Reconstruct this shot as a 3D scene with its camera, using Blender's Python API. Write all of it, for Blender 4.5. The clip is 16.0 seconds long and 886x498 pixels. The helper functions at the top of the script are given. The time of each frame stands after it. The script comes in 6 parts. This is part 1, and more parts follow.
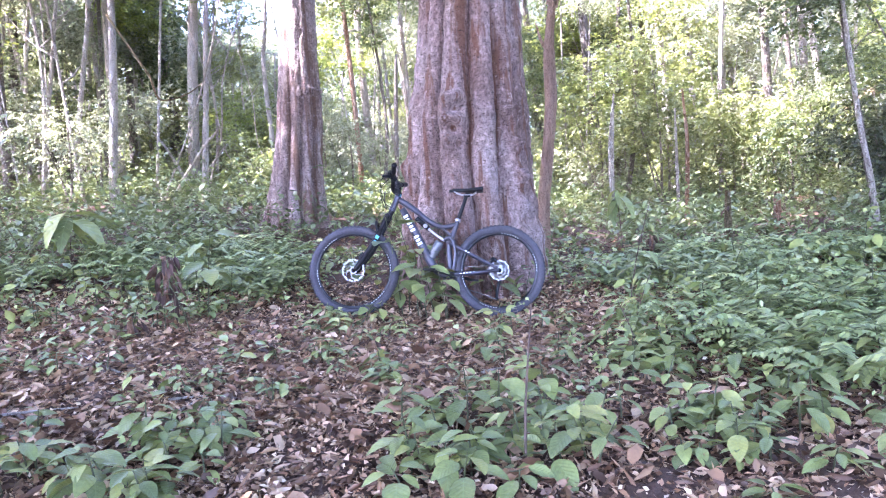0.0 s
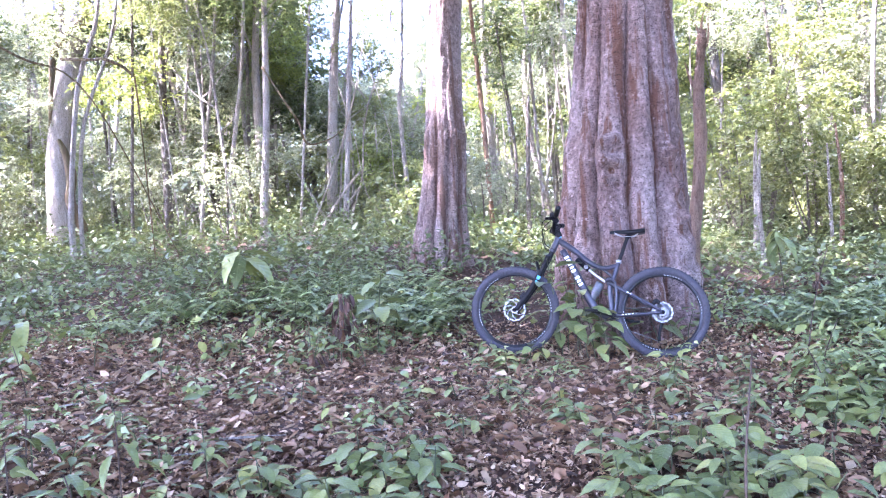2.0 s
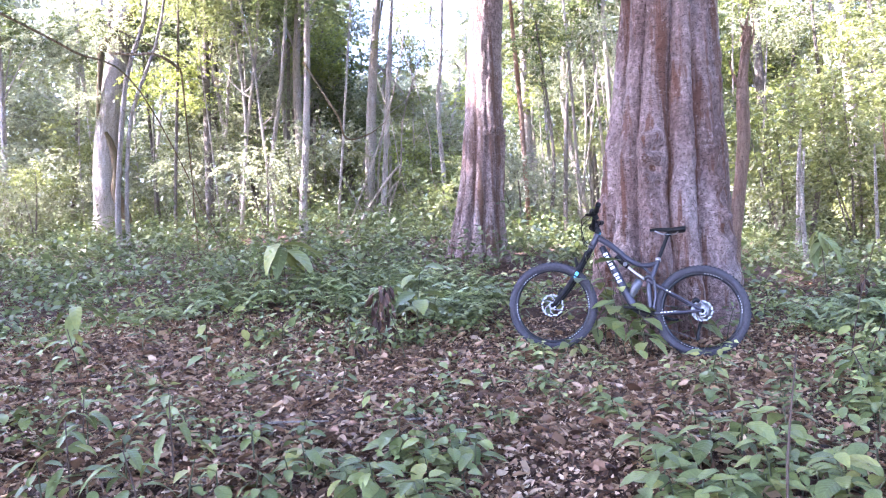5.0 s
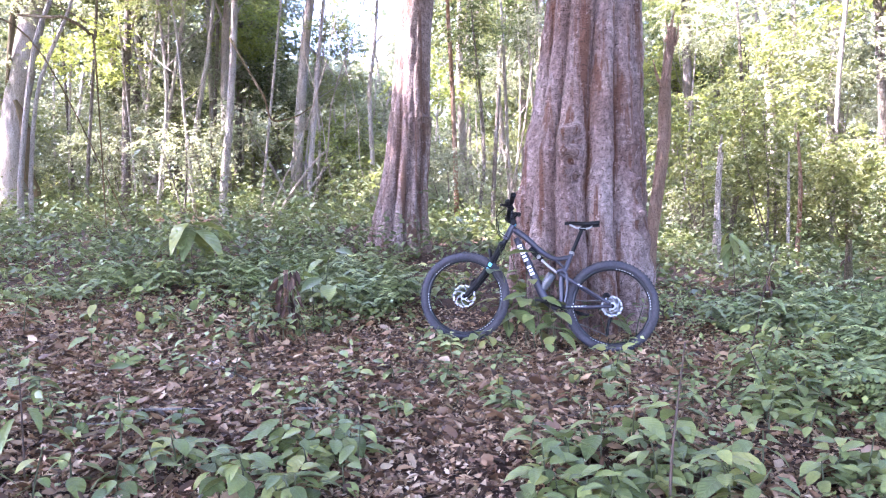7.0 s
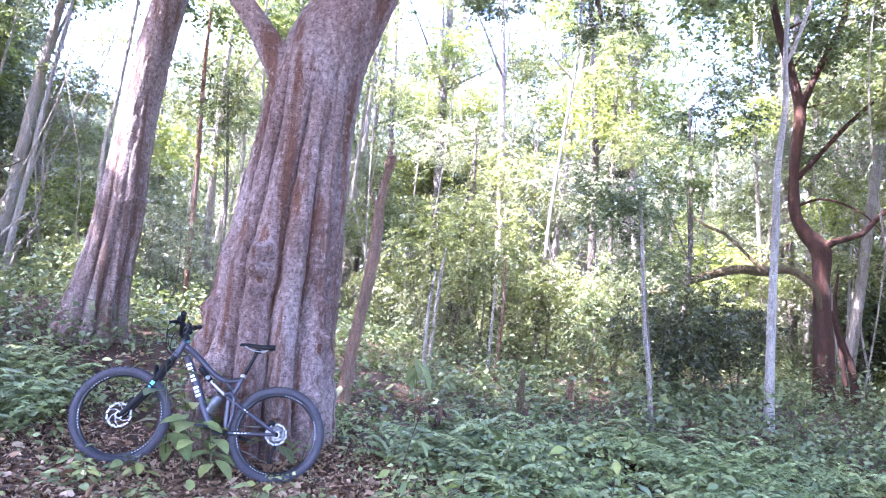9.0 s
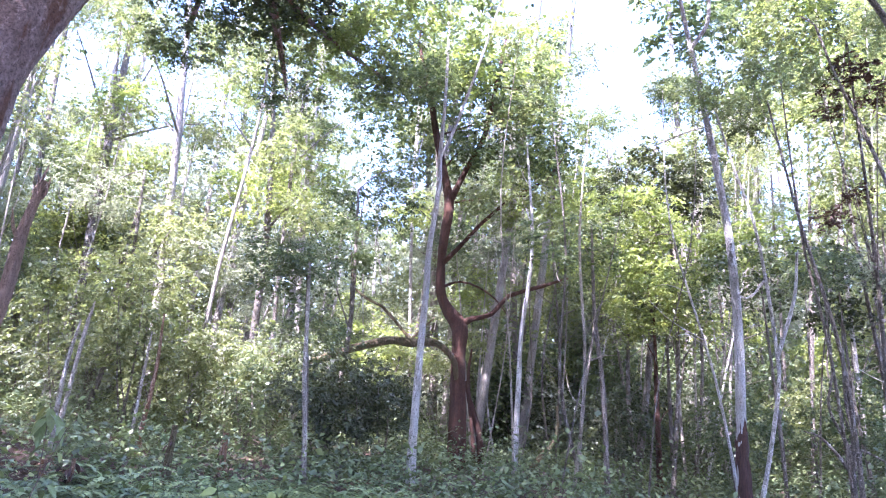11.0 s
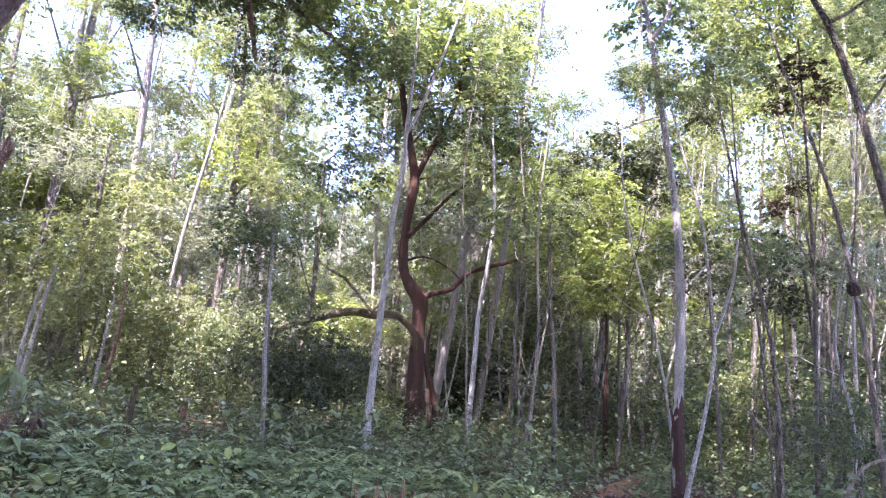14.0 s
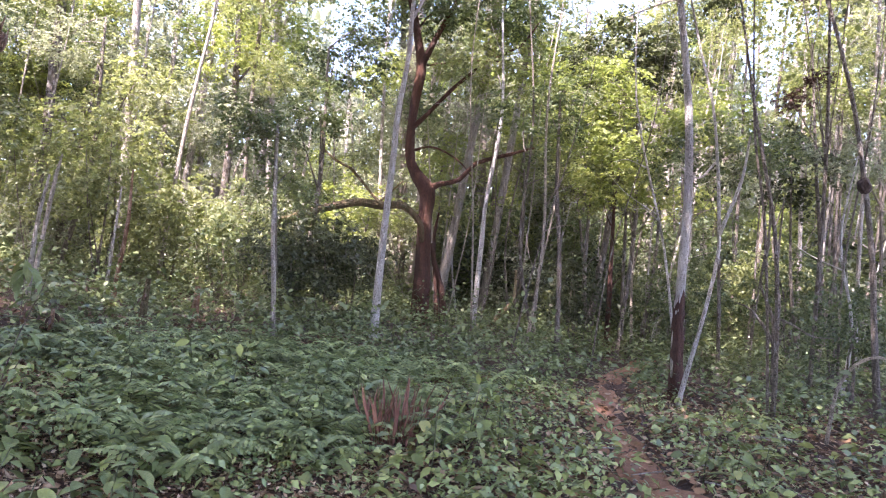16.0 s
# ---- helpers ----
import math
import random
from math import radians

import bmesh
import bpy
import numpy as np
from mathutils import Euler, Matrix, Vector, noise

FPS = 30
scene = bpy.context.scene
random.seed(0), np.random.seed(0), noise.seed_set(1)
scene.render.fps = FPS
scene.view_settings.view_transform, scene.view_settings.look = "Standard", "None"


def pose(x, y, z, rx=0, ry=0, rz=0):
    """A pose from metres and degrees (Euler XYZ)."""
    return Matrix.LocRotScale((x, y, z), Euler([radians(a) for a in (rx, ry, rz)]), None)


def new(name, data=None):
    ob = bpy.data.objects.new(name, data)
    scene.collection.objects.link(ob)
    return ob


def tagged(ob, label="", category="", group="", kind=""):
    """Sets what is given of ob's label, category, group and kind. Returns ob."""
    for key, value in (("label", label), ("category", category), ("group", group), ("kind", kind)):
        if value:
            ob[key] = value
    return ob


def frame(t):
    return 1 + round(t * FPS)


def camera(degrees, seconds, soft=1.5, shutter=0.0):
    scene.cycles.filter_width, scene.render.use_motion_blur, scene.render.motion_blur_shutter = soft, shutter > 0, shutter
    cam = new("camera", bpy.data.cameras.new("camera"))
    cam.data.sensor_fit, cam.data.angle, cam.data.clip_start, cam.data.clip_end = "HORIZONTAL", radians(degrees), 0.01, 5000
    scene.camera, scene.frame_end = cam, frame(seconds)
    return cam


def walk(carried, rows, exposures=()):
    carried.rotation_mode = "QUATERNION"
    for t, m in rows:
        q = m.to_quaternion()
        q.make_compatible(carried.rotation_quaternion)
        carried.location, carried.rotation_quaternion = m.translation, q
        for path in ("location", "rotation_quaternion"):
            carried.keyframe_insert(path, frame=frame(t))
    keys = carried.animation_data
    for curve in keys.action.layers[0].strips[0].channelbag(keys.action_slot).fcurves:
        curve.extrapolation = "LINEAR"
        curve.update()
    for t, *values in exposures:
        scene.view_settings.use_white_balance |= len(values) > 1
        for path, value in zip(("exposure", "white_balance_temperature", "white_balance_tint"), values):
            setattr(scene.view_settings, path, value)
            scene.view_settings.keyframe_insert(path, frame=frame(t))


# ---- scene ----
cam = camera(64.0, 16.0, soft=1.1)
PATH = [
    (0, pose(0.004, 0.002, 0.760, 87.21, 4.58, 0.00)),
    (0.5, pose(-0.081, -0.001, 0.783, 87.63, 4.40, 2.13)),
    (1, pose(-0.207, -0.044, 0.760, 88.61, 4.06, 4.49)),
    (1.5, pose(-0.321, -0.097, 0.782, 89.49, 4.08, 6.51)),
    (2, pose(-0.419, -0.182, 0.847, 90.66, 4.32, 8.64)),
    (2.5, pose(-0.451, -0.220, 0.888, 92.10, 4.49, 10.79)),
    (3, pose(-0.474, -0.269, 0.895, 92.62, 4.28, 12.14)),
    (5.5, pose(-0.449, -0.236, 0.802, 89.98, 2.69, 10.66)),
    (6, pose(-0.423, -0.188, 0.782, 89.60, 2.12, 9.70)),
    (6.5, pose(-0.395, -0.139, 0.772, 89.53, 1.72, 8.26)),
    (7, pose(-0.297, -0.048, 0.768, 89.87, 1.02, 6.15)),
    (7.5, pose(-0.141, 0.069, 0.790, 90.62, 0.22, 3.42)),
    (8, pose(0.109, 0.103, 0.920, 91.62, -0.89, -0.28)),
    (8.5, pose(0.273, 0.044, 1.066, 93.10, -2.34, -5.01)),
    (9, pose(0.429, -0.114, 1.265, 95.69, -4.46, -12.12)),
    (9.5, pose(0.401, -0.166, 1.309, 99.27, -4.78, -22.13)),
    (10, pose(0.431, -0.040, 1.155, 102.64, -3.71, -30.93)),
    (12.5, pose(0.257, -0.460, 0.749, 104.91, -4.89, -42.16)),
    (13, pose(0.255, -0.462, 0.754, 104.69, -5.32, -42.23)),
    (13.5, pose(0.266, -0.455, 0.761, 104.21, -5.50, -42.22)),
    (14, pose(0.267, -0.458, 0.796, 103.15, -5.64, -42.21)),
    (14.5, pose(0.296, -0.455, 0.874, 101.59, -5.59, -42.09)),
    (15, pose(0.312, -0.435, 0.930, 99.63, -5.58, -42.00)),
    (15.5, pose(0.291, -0.455, 0.938, 97.22, -5.73, -41.81)),
    (16, pose(0.273, -0.470, 0.941, 93.67, -5.92, -41.57)),
]
walk(cam, PATH, [(0.0, 4.42, 5600, 37), (2.5, 4.38, 5450, 38), (5.5, 4.22, 5700, 38), (7.8, 4.25, 5800, 38), (9.0, 4.25, 5400, 37), (10.2, 3.92, 5300, 37), (12.5, 3.28, 5450, 38), (14.0, 3.24, 5700, 37), (16.0, 3.30, 6200, 35)])

# ---- light ----
world = bpy.data.worlds.new("sky")
scene.world = world
world.use_nodes = True
wn = world.node_tree
sky = wn.nodes.new("ShaderNodeTexSky")
sky.sky_type = "NISHITA"
sky.sun_disc = False
SUN_AZ, SUN_EL = radians(254), radians(53)     # azimuth clockwise from +y
sky.sun_elevation, sky.sun_rotation = SUN_EL, SUN_AZ
sky.air_density, sky.dust_density = 1.0, 1.5
wn.links.new(sky.outputs[0], wn.nodes["Background"].inputs[0])
wn.nodes["Background"].inputs[1].default_value = 0.15
sun = new("sun", bpy.data.lights.new("sun", "SUN"))
sun.data.energy, sun.data.angle, sun.data.color = 3.4, radians(0.6), (1.0, 0.93, 0.80)
SUN_DIR = Vector((math.sin(SUN_AZ) * math.cos(SUN_EL), math.cos(SUN_AZ) * math.cos(SUN_EL), math.sin(SUN_EL)))
sun.matrix_world = SUN_DIR.to_track_quat("Z", "Y").to_matrix().to_4x4()


# ---- materials ----
def nodes_of(name):
    m = bpy.data.materials.new(name)
    m.use_nodes = True
    return m, m.node_tree, m.node_tree.nodes["Principled BSDF"]


def ramp(nt, fac, stops):
    r = nt.nodes.new("ShaderNodeValToRGB")
    el = r.color_ramp.elements
    while len(el) < len(stops):
        el.new(0.5)
    for e, (p, c) in zip(el, stops):
        e.position, e.color = p, (*c, 1)
    nt.links.new(fac, r.inputs[0])
    return r.outputs[0]


def noise_fac(nt, scale, detail=4, stretch=(1, 1, 1), rough=0.6):
    tc = nt.nodes.new("ShaderNodeTexCoord")
    mp = nt.nodes.new("ShaderNodeMapping")
    mp.inputs["Scale"].default_value = stretch
    nt.links.new(tc.outputs["Object"], mp.inputs[0])
    n = nt.nodes.new("ShaderNodeTexNoise")
    n.inputs["Scale"].default_value, n.inputs["Detail"].default_value, n.inputs["Roughness"].default_value = scale, detail, rough
    nt.links.new(mp.outputs[0], n.inputs["Vector"])
    return n.outputs[0]


def mixed(nt, fac, a, b, kind="MIX"):
    x = nt.nodes.new("ShaderNodeMix")
    x.data_type, x.blend_type = "RGBA", kind
    for sock, v in ((x.inputs[0], fac), (x.inputs[6], a), (x.inputs[7], b)):
        if isinstance(v, (int, float)):
            sock.default_value = v
        elif isinstance(v, tuple):
            sock.default_value = (*v, 1)
        else:
            nt.links.new(v, sock)
    return x.outputs[2]


def bump(nt, b, height, strength, dist=0.02):
    n = nt.nodes.new("ShaderNodeBump")
    n.inputs["Strength"].default_value, n.inputs["Distance"].default_value = strength, dist
    nt.links.new(height, n.inputs["Height"])
    nt.links.new(n.outputs[0], b.inputs["Normal"])


def bark(name, light, mid, dark, scale=6.0, stain=None, patches=0.0, stretch=(1, 1, 0.25), rough=0.85):
    m, nt, b = nodes_of(name)
    big = noise_fac(nt, scale * 0.35, 3, stretch)
    fine = noise_fac(nt, scale * 6, 5, stretch, 0.7)
    pits = noise_fac(nt, scale * 11, 3, (1, 1, 0.8), 0.6)
    col = ramp(nt, big, [(0.3, dark), (0.5, mid), (0.68, light)])
    col = mixed(nt, 0.5, col, ramp(nt, fine, [(0.3, tuple(v * 0.45 for v in mid)), (0.7, tuple(min(1, v * 1.25) for v in light))]))
    if stain:
        sf = ramp(nt, noise_fac(nt, scale * 0.6, 5, (2.6, 2.6, 0.13), 0.65), [(0.45, (0, 0, 0)), (0.57, (0.95, 0.95, 0.95))])
        col = mixed(nt, sf, col, mixed(nt, pits, stain, tuple(v * 0.5 for v in stain)))
    if patches:
        pf = ramp(nt, noise_fac(nt, scale * 1.3, 5, (1, 1, 0.6), 0.7), [(0.56, (0, 0, 0)), (0.62, (patches, patches, patches))])
        col = mixed(nt, pf, col, (0.55, 0.53, 0.52))
    pm = ramp(nt, pits, [(0.33, (0.25, 0.22, 0.20)), (0.46, (1, 1, 1))])
    col = mixed(nt, 0.8, col, mixed(nt, 1.0, col, pm, "MULTIPLY"))
    nt.links.new(col, b.inputs["Base Color"])
    b.inputs["Roughness"].default_value = rough
    hsum = nt.nodes.new("ShaderNodeMath")
    hsum.operation = "ADD"
    nt.links.new(fine, hsum.inputs[0])
    nt.links.new(pits, hsum.inputs[1])
    bump(nt, b, hsum.outputs[0], 1.0, 0.05)
    return m


def smooth_bark(name, light, mid, dark, rust):
    """Smooth pinkish bark: broad mottling, pale scabs, rusty streaks running down and small dark pits."""
    m, nt, b = nodes_of(name)
    col = ramp(nt, noise_fac(nt, 2.2, 4, (1, 1, 0.45), 0.6), [(0.32, dark), (0.5, mid), (0.66, light)])
    grain = noise_fac(nt, 26.0, 6, (1, 1, 0.8), 0.72)
    col = mixed(nt, 0.8, col, mixed(nt, 1.0, col, ramp(nt, grain, [(0.34, (0.34, 0.30, 0.28)), (0.52, (1, 1, 1)), (0.66, (1.6, 1.6, 1.62))]), "MULTIPLY"))
    streak = ramp(nt, noise_fac(nt, 3.2, 5, (2.6, 2.6, 0.12), 0.62), [(0.51, (0, 0, 0)), (0.60, (0.9, 0.9, 0.9))])
    col = mixed(nt, streak, col, mixed(nt, grain, tuple(v * 0.5 for v in rust), rust))
    scab = ramp(nt, noise_fac(nt, 13.0, 6, (1, 1, 0.8), 0.78), [(0.585, (0, 0, 0)), (0.65, (0.6, 0.6, 0.6))])
    col = mixed(nt, scab, col, tuple(min(0.8, v * 1.45) for v in light))
    pits = noise_fac(nt, 46.0, 3, (1, 1, 1.7), 0.6)
    col = mixed(nt, 0.85, col, mixed(nt, 1.0, col, ramp(nt, pits, [(0.34, (0.18, 0.14, 0.12)), (0.43, (1, 1, 1))]), "MULTIPLY"))
    nt.links.new(col, b.inputs["Base Color"])
    b.inputs["Roughness"].default_value = 0.72
    hsum = nt.nodes.new("ShaderNodeMath")
    hsum.operation = "ADD"
    nt.links.new(grain, hsum.inputs[0])
    nt.links.new(pits, hsum.inputs[1])
    bump(nt, b, hsum.outputs[0], 1.0, 0.055)
    return m


def leafy(name, stops, rough=0.45, through_light=0.35, glow=(1.15, 1.2, 0.7)):
    m, nt, b = nodes_of(name)
    geo = nt.nodes.new("ShaderNodeNewGeometry")
    inf = nt.nodes.new("ShaderNodeObjectInfo")
    add = nt.nodes.new("ShaderNodeMath")
    add.operation = "MULTIPLY_ADD"
    nt.links.new(inf.outputs["Random"], add.inputs[0])
    add.inputs[1].default_value = 0.35
    half = nt.nodes.new("ShaderNodeMath")
    half.operation = "MULTIPLY"
    nt.links.new(geo.outputs["Random Per Island"], half.inputs[0])
    half.inputs[1].default_value = 0.65
    nt.links.new(half.outputs[0], add.inputs[2])
    col = ramp(nt, add.outputs[0], stops)
    sp = noise_fac(nt, 35.0, 3)
    col = mixed(nt, 0.35, col, mixed(nt, 1.0, col, ramp(nt, sp, [(0.3, (0.45, 0.45, 0.45)), (0.7, (1.3, 1.3, 1.1))]), "MULTIPLY"))
    nt.links.new(col, b.inputs["Base Color"])
    b.inputs["Roughness"].default_value = rough
    tr = nt.nodes.new("ShaderNodeBsdfTranslucent")
    warm = mixed(nt, 1.0, col, glow, "MULTIPLY")
    nt.links.new(warm, tr.inputs[0])
    mx = nt.nodes.new("ShaderNodeMixShader")
    mx.inputs[0].default_value = through_light
    nt.links.new(b.outputs[0], mx.inputs[1])
    nt.links.new(tr.outputs[0], mx.inputs[2])
    nt.links.new(mx.outputs[0], nt.nodes["Material Output"].inputs[0])
    return m


def plain(name, color, rough=0.5, metal=0.0, grain=0.25, scale=60.0):
    m, nt, b = nodes_of(name)
    f = noise_fac(nt, scale, 4)
    col = ramp(nt, f, [(0.3, tuple(v * (1 - grain) for v in color)), (0.7, tuple(min(1, v * (1 + grain)) for v in color))])
    nt.links.new(col, b.inputs["Base Color"])
    b.inputs["Roughness"].default_value, b.inputs["Metallic"].default_value = rough, metal
    return m


M_BIG = smooth_bark("fluted_bark", (0.50, 0.385, 0.362), (0.365, 0.250, 0.226), (0.215, 0.128, 0.106), (0.25, 0.105, 0.056))
M_TALL = smooth_bark("tall_fluted_bark", (0.48, 0.385, 0.365), (0.37, 0.275, 0.252), (0.23, 0.150, 0.128), (0.25, 0.135, 0.09))
M_PALE = bark("pale_bark", (0.47, 0.43, 0.38), (0.35, 0.305, 0.265), (0.19, 0.155, 0.13), 5.0, None, 0.3)
M_GREY = bark("grey_bark", (0.24, 0.205, 0.172), (0.15, 0.124, 0.10), (0.07, 0.055, 0.043), 6.0, None, 0.3)
M_RED = bark("red_bark", (0.17, 0.068, 0.040), (0.060, 0.024, 0.016), (0.012, 0.007, 0.006), 12.0, None, 0.0, (1.6, 1.6, 0.16))
M_WHITE = bark("white_bark", (0.60, 0.565, 0.525), (0.45, 0.42, 0.39), (0.20, 0.18, 0.165), 6.0, None, 0.4)
M_DEAD = bark("dead_wood", (0.46, 0.32, 0.235), (0.32, 0.205, 0.145), (0.15, 0.085, 0.06), 8.0, (0.34, 0.18, 0.10))
M_SNAG = bark("snag_wood", (0.50, 0.34, 0.25), (0.33, 0.20, 0.14), (0.12, 0.065, 0.042), 8.0)
M_TWIG = bark("dry_stem", (0.46, 0.40, 0.33), (0.33, 0.28, 0.22), (0.17, 0.13, 0.10), 8.0)
M_VINE = bark("mossy_vine", (0.30, 0.215, 0.12), (0.17, 0.115, 0.062), (0.07, 0.045, 0.026), 10.0, (0.17, 0.14, 0.06))
M_LEAF = leafy("crown_leaf", [(0.0, (0.055, 0.075, 0.044)), (0.35, (0.105, 0.133, 0.073)), (0.7, (0.171, 0.204, 0.102)), (1.0, (0.273, 0.297, 0.162))], 0.36, 0.45)
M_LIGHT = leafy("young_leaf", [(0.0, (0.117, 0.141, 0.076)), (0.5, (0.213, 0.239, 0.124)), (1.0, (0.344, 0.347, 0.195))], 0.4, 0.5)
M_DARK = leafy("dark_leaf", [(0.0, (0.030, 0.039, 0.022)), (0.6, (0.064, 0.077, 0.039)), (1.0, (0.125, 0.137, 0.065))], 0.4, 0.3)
# Distance haze is put into this leaf colour: paler and bluer.
M_FAR = leafy("haze_pale_leaf", [(0.0, (0.129, 0.147, 0.113)), (0.5, (0.252, 0.270, 0.206)), (1.0, (0.418, 0.422, 0.337))], 0.5, 0.5, (1.1, 1.15, 0.8))
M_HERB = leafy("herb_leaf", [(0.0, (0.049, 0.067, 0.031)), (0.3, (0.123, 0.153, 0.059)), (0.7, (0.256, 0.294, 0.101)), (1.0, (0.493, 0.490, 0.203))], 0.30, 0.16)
# Darker, cooler copy of the herb leaf: shade under the trees put into colour.
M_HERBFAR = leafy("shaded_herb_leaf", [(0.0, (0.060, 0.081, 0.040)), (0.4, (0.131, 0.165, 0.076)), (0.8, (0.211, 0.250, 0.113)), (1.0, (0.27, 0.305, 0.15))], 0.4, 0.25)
M_FERN = leafy("fern_leaf", [(0.0, (0.093, 0.127, 0.056)), (0.5, (0.231, 0.289, 0.115)), (1.0, (0.444, 0.490, 0.206))], 0.34, 0.16)
M_DRY = leafy("dry_leaf", [(0.0, (0.034, 0.016, 0.008)), (0.28, (0.125, 0.060, 0.030)), (0.52, (0.340, 0.199, 0.116)), (0.75, (0.560, 0.403, 0.273)), (1.0, (0.840, 0.718, 0.554))], 0.5, 0.08)
M_RUST = leafy("rusty_leaf", [(0.0, (0.035, 0.020, 0.018)), (0.6, (0.085, 0.045, 0.036)), (1.0, (0.17, 0.095, 0.07))], 0.7, 0.1)
M_FROND = leafy("dead_frond", [(0.0, (0.060, 0.027, 0.020)), (0.6, (0.165, 0.069, 0.048)), (1.0, (0.300, 0.150, 0.105))], 0.75, 0.1)
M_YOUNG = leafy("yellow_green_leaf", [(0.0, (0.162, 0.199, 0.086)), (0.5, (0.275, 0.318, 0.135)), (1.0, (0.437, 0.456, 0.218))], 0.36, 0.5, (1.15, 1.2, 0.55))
M_STEM = plain("green_stem", (0.075, 0.085, 0.036), 0.6)
M_BROWNSTEM = plain("brown_stem", (0.085, 0.056, 0.042), 0.8)


def soil():
    m, nt, b = nodes_of("forest_soil")
    a = noise_fac(nt, 1.2, 5)
    f = noise_fac(nt, 30.0, 6, (1, 1, 1), 0.7)
    col = ramp(nt, a, [(0.3, (0.028, 0.015, 0.010)), (0.55, (0.066, 0.034, 0.022)), (0.75, (0.14, 0.070, 0.043))])
    col = mixed(nt, 0.55, col, ramp(nt, f, [(0.3, (0.022, 0.013, 0.009)), (0.7, (0.18, 0.10, 0.067))]))
    nt.links.new(col, b.inputs["Base Color"])
    b.inputs["Roughness"].default_value = 0.95
    bump(nt, b, f, 1.0, 0.04)
    return m


M_SOIL = soil()


# ---- mesh helpers ----
rng = np.random.default_rng(7)


def mesh_from(name, verts, faces, material, smooth=False):
    me = bpy.data.meshes.new(name)
    me.from_pydata([tuple(v) for v in verts], [], [tuple(f) for f in faces])
    if material:
        me.materials.append(material)
    if smooth:
        me.polygons.foreach_set("use_smooth", [True] * len(me.polygons))
    me.update()
    return me


def repeat_mesh(name, tv, tf, mats, locs, material, smooth=False):
    """One mesh that holds a small template at many places. mats: (n,3,3), locs: (n,3); all faces of tf are quads."""
    tv, tf = np.asarray(tv, float), np.asarray(tf, int)
    n, k = len(locs), len(tv)
    v = (np.einsum("nij,kj->nki", mats, tv) + locs[:, None, :]).reshape(-1, 3)
    f = (tf[None] + (np.arange(n) * k)[:, None, None]).reshape(-1, tf.shape[1])
    me = bpy.data.meshes.new(name)
    me.vertices.add(len(v))
    me.vertices.foreach_set("co", v.astype(np.float32).ravel())
    w = tf.shape[1]
    me.loops.add(f.size)
    me.loops.foreach_set("vertex_index", f.astype(np.int32).ravel())
    me.polygons.add(len(f))
    me.polygons.foreach_set("loop_start", np.arange(0, f.size, w, dtype=np.int32))
    if smooth:
        me.polygons.foreach_set("use_smooth", np.ones(len(f), dtype=bool))
    me.materials.append(material)
    me.update(calc_edges=True)
    return me


def part(name, me, parent, label="", m=None):
    ob = new(name, me)
    ob.parent = parent
    if m is not None:
        ob.matrix_basis = m
    if label:
        ob["label"] = label
    return ob


def euler_mats(ax, ay, az, scale):
    cx, sx, cy, sy, cz, sz = np.cos(ax), np.sin(ax), np.cos(ay), np.sin(ay), np.cos(az), np.sin(az)
    o, z = np.ones_like(ax), np.zeros_like(ax)
    X = np.array([[o, z, z], [z, cx, -sx], [z, sx, cx]])
    Y = np.array([[cy, z, sy], [z, o, z], [-sy, z, cy]])
    Z = np.array([[cz, -sz, z], [sz, cz, z], [z, z, o]])
    return np.einsum("ijn,jkn,kln->nil", Z, Y, X) * np.asarray(scale)[:, None, None]


# leaf templates, stalk at the origin, along +x, one unit long
LEAF4 = ([(0, 0, 0), (0.42, -0.29, 0.05), (1, 0, -0.10), (0.42, 0.29, 0.05)], [(0, 1, 2, 3)])
OVATE_V = [(0, 0, 0), (0.2, -0.19, 0.045), (0.2, 0, 0.0), (0.2, 0.19, 0.045), (0.45, -0.29, 0.05), (0.45, 0, -0.01), (0.45, 0.29, 0.05),
           (0.75, -0.19, 0.0), (0.75, 0, -0.06), (0.75, 0.19, 0.0), (1.0, 0, -0.16)]
OVATE_F = [(0, 1, 2), (0, 2, 3), (1, 4, 5), (1, 5, 2), (2, 5, 6), (2, 6, 3), (4, 7, 8), (4, 8, 5), (5, 8, 9), (5, 9, 6), (7, 10, 8), (8, 10, 9)]
DRY_V = [(0, 0, 0), (0.3, -0.13, 0.13), (0.3, 0.15, 0.08), (0.65, -0.15, 0.10), (0.65, 0.12, 0.17), (1.0, 0.03, 0.12), (0.33, 0, 0.0), (0.66, 0, -0.01)]
DRY_F = [(0, 1, 6), (0, 6, 2), (1, 3, 7), (1, 7, 6), (6, 7, 4), (6, 4, 2), (3, 5, 7), (7, 5, 4)]


# ---- ground ----
def ground_z(x, y):
    u, v = np.tanh(np.asarray(x, float) / 12), np.tanh(np.asarray(y, float) / 12)
    z = (-0.403 + 0.196 * u + 0.651 * v + 1.165 * u * u - 1.271 * u * v + 0.481 * v * v - 0.061 * u ** 3
         - 0.901 * u * u * v + 0.313 * u * v * v + 0.689 * v ** 3)
    z = z + 0.32 * np.exp(-((np.asarray(x) + 2.2) ** 2 + (np.asarray(y) - 9.3) ** 2) / 7.0)
    z = z - 0.095 * np.exp(-((np.asarray(x) + 0.2) / 1.2) ** 2 - ((np.asarray(y) - 5.5) / 0.65) ** 2)
    z = z + 0.50 * np.exp(-((np.asarray(x) + 5.5) ** 2 / 18.0 + (np.asarray(y) - 14.5) ** 2 / 16.0))
    return z + 0.03 * np.sin(np.asarray(x) * 2.1 + 1.3) * np.cos(np.asarray(y) * 1.7) - 0.03


def gz(x, y):
    return float(ground_z(x, y))


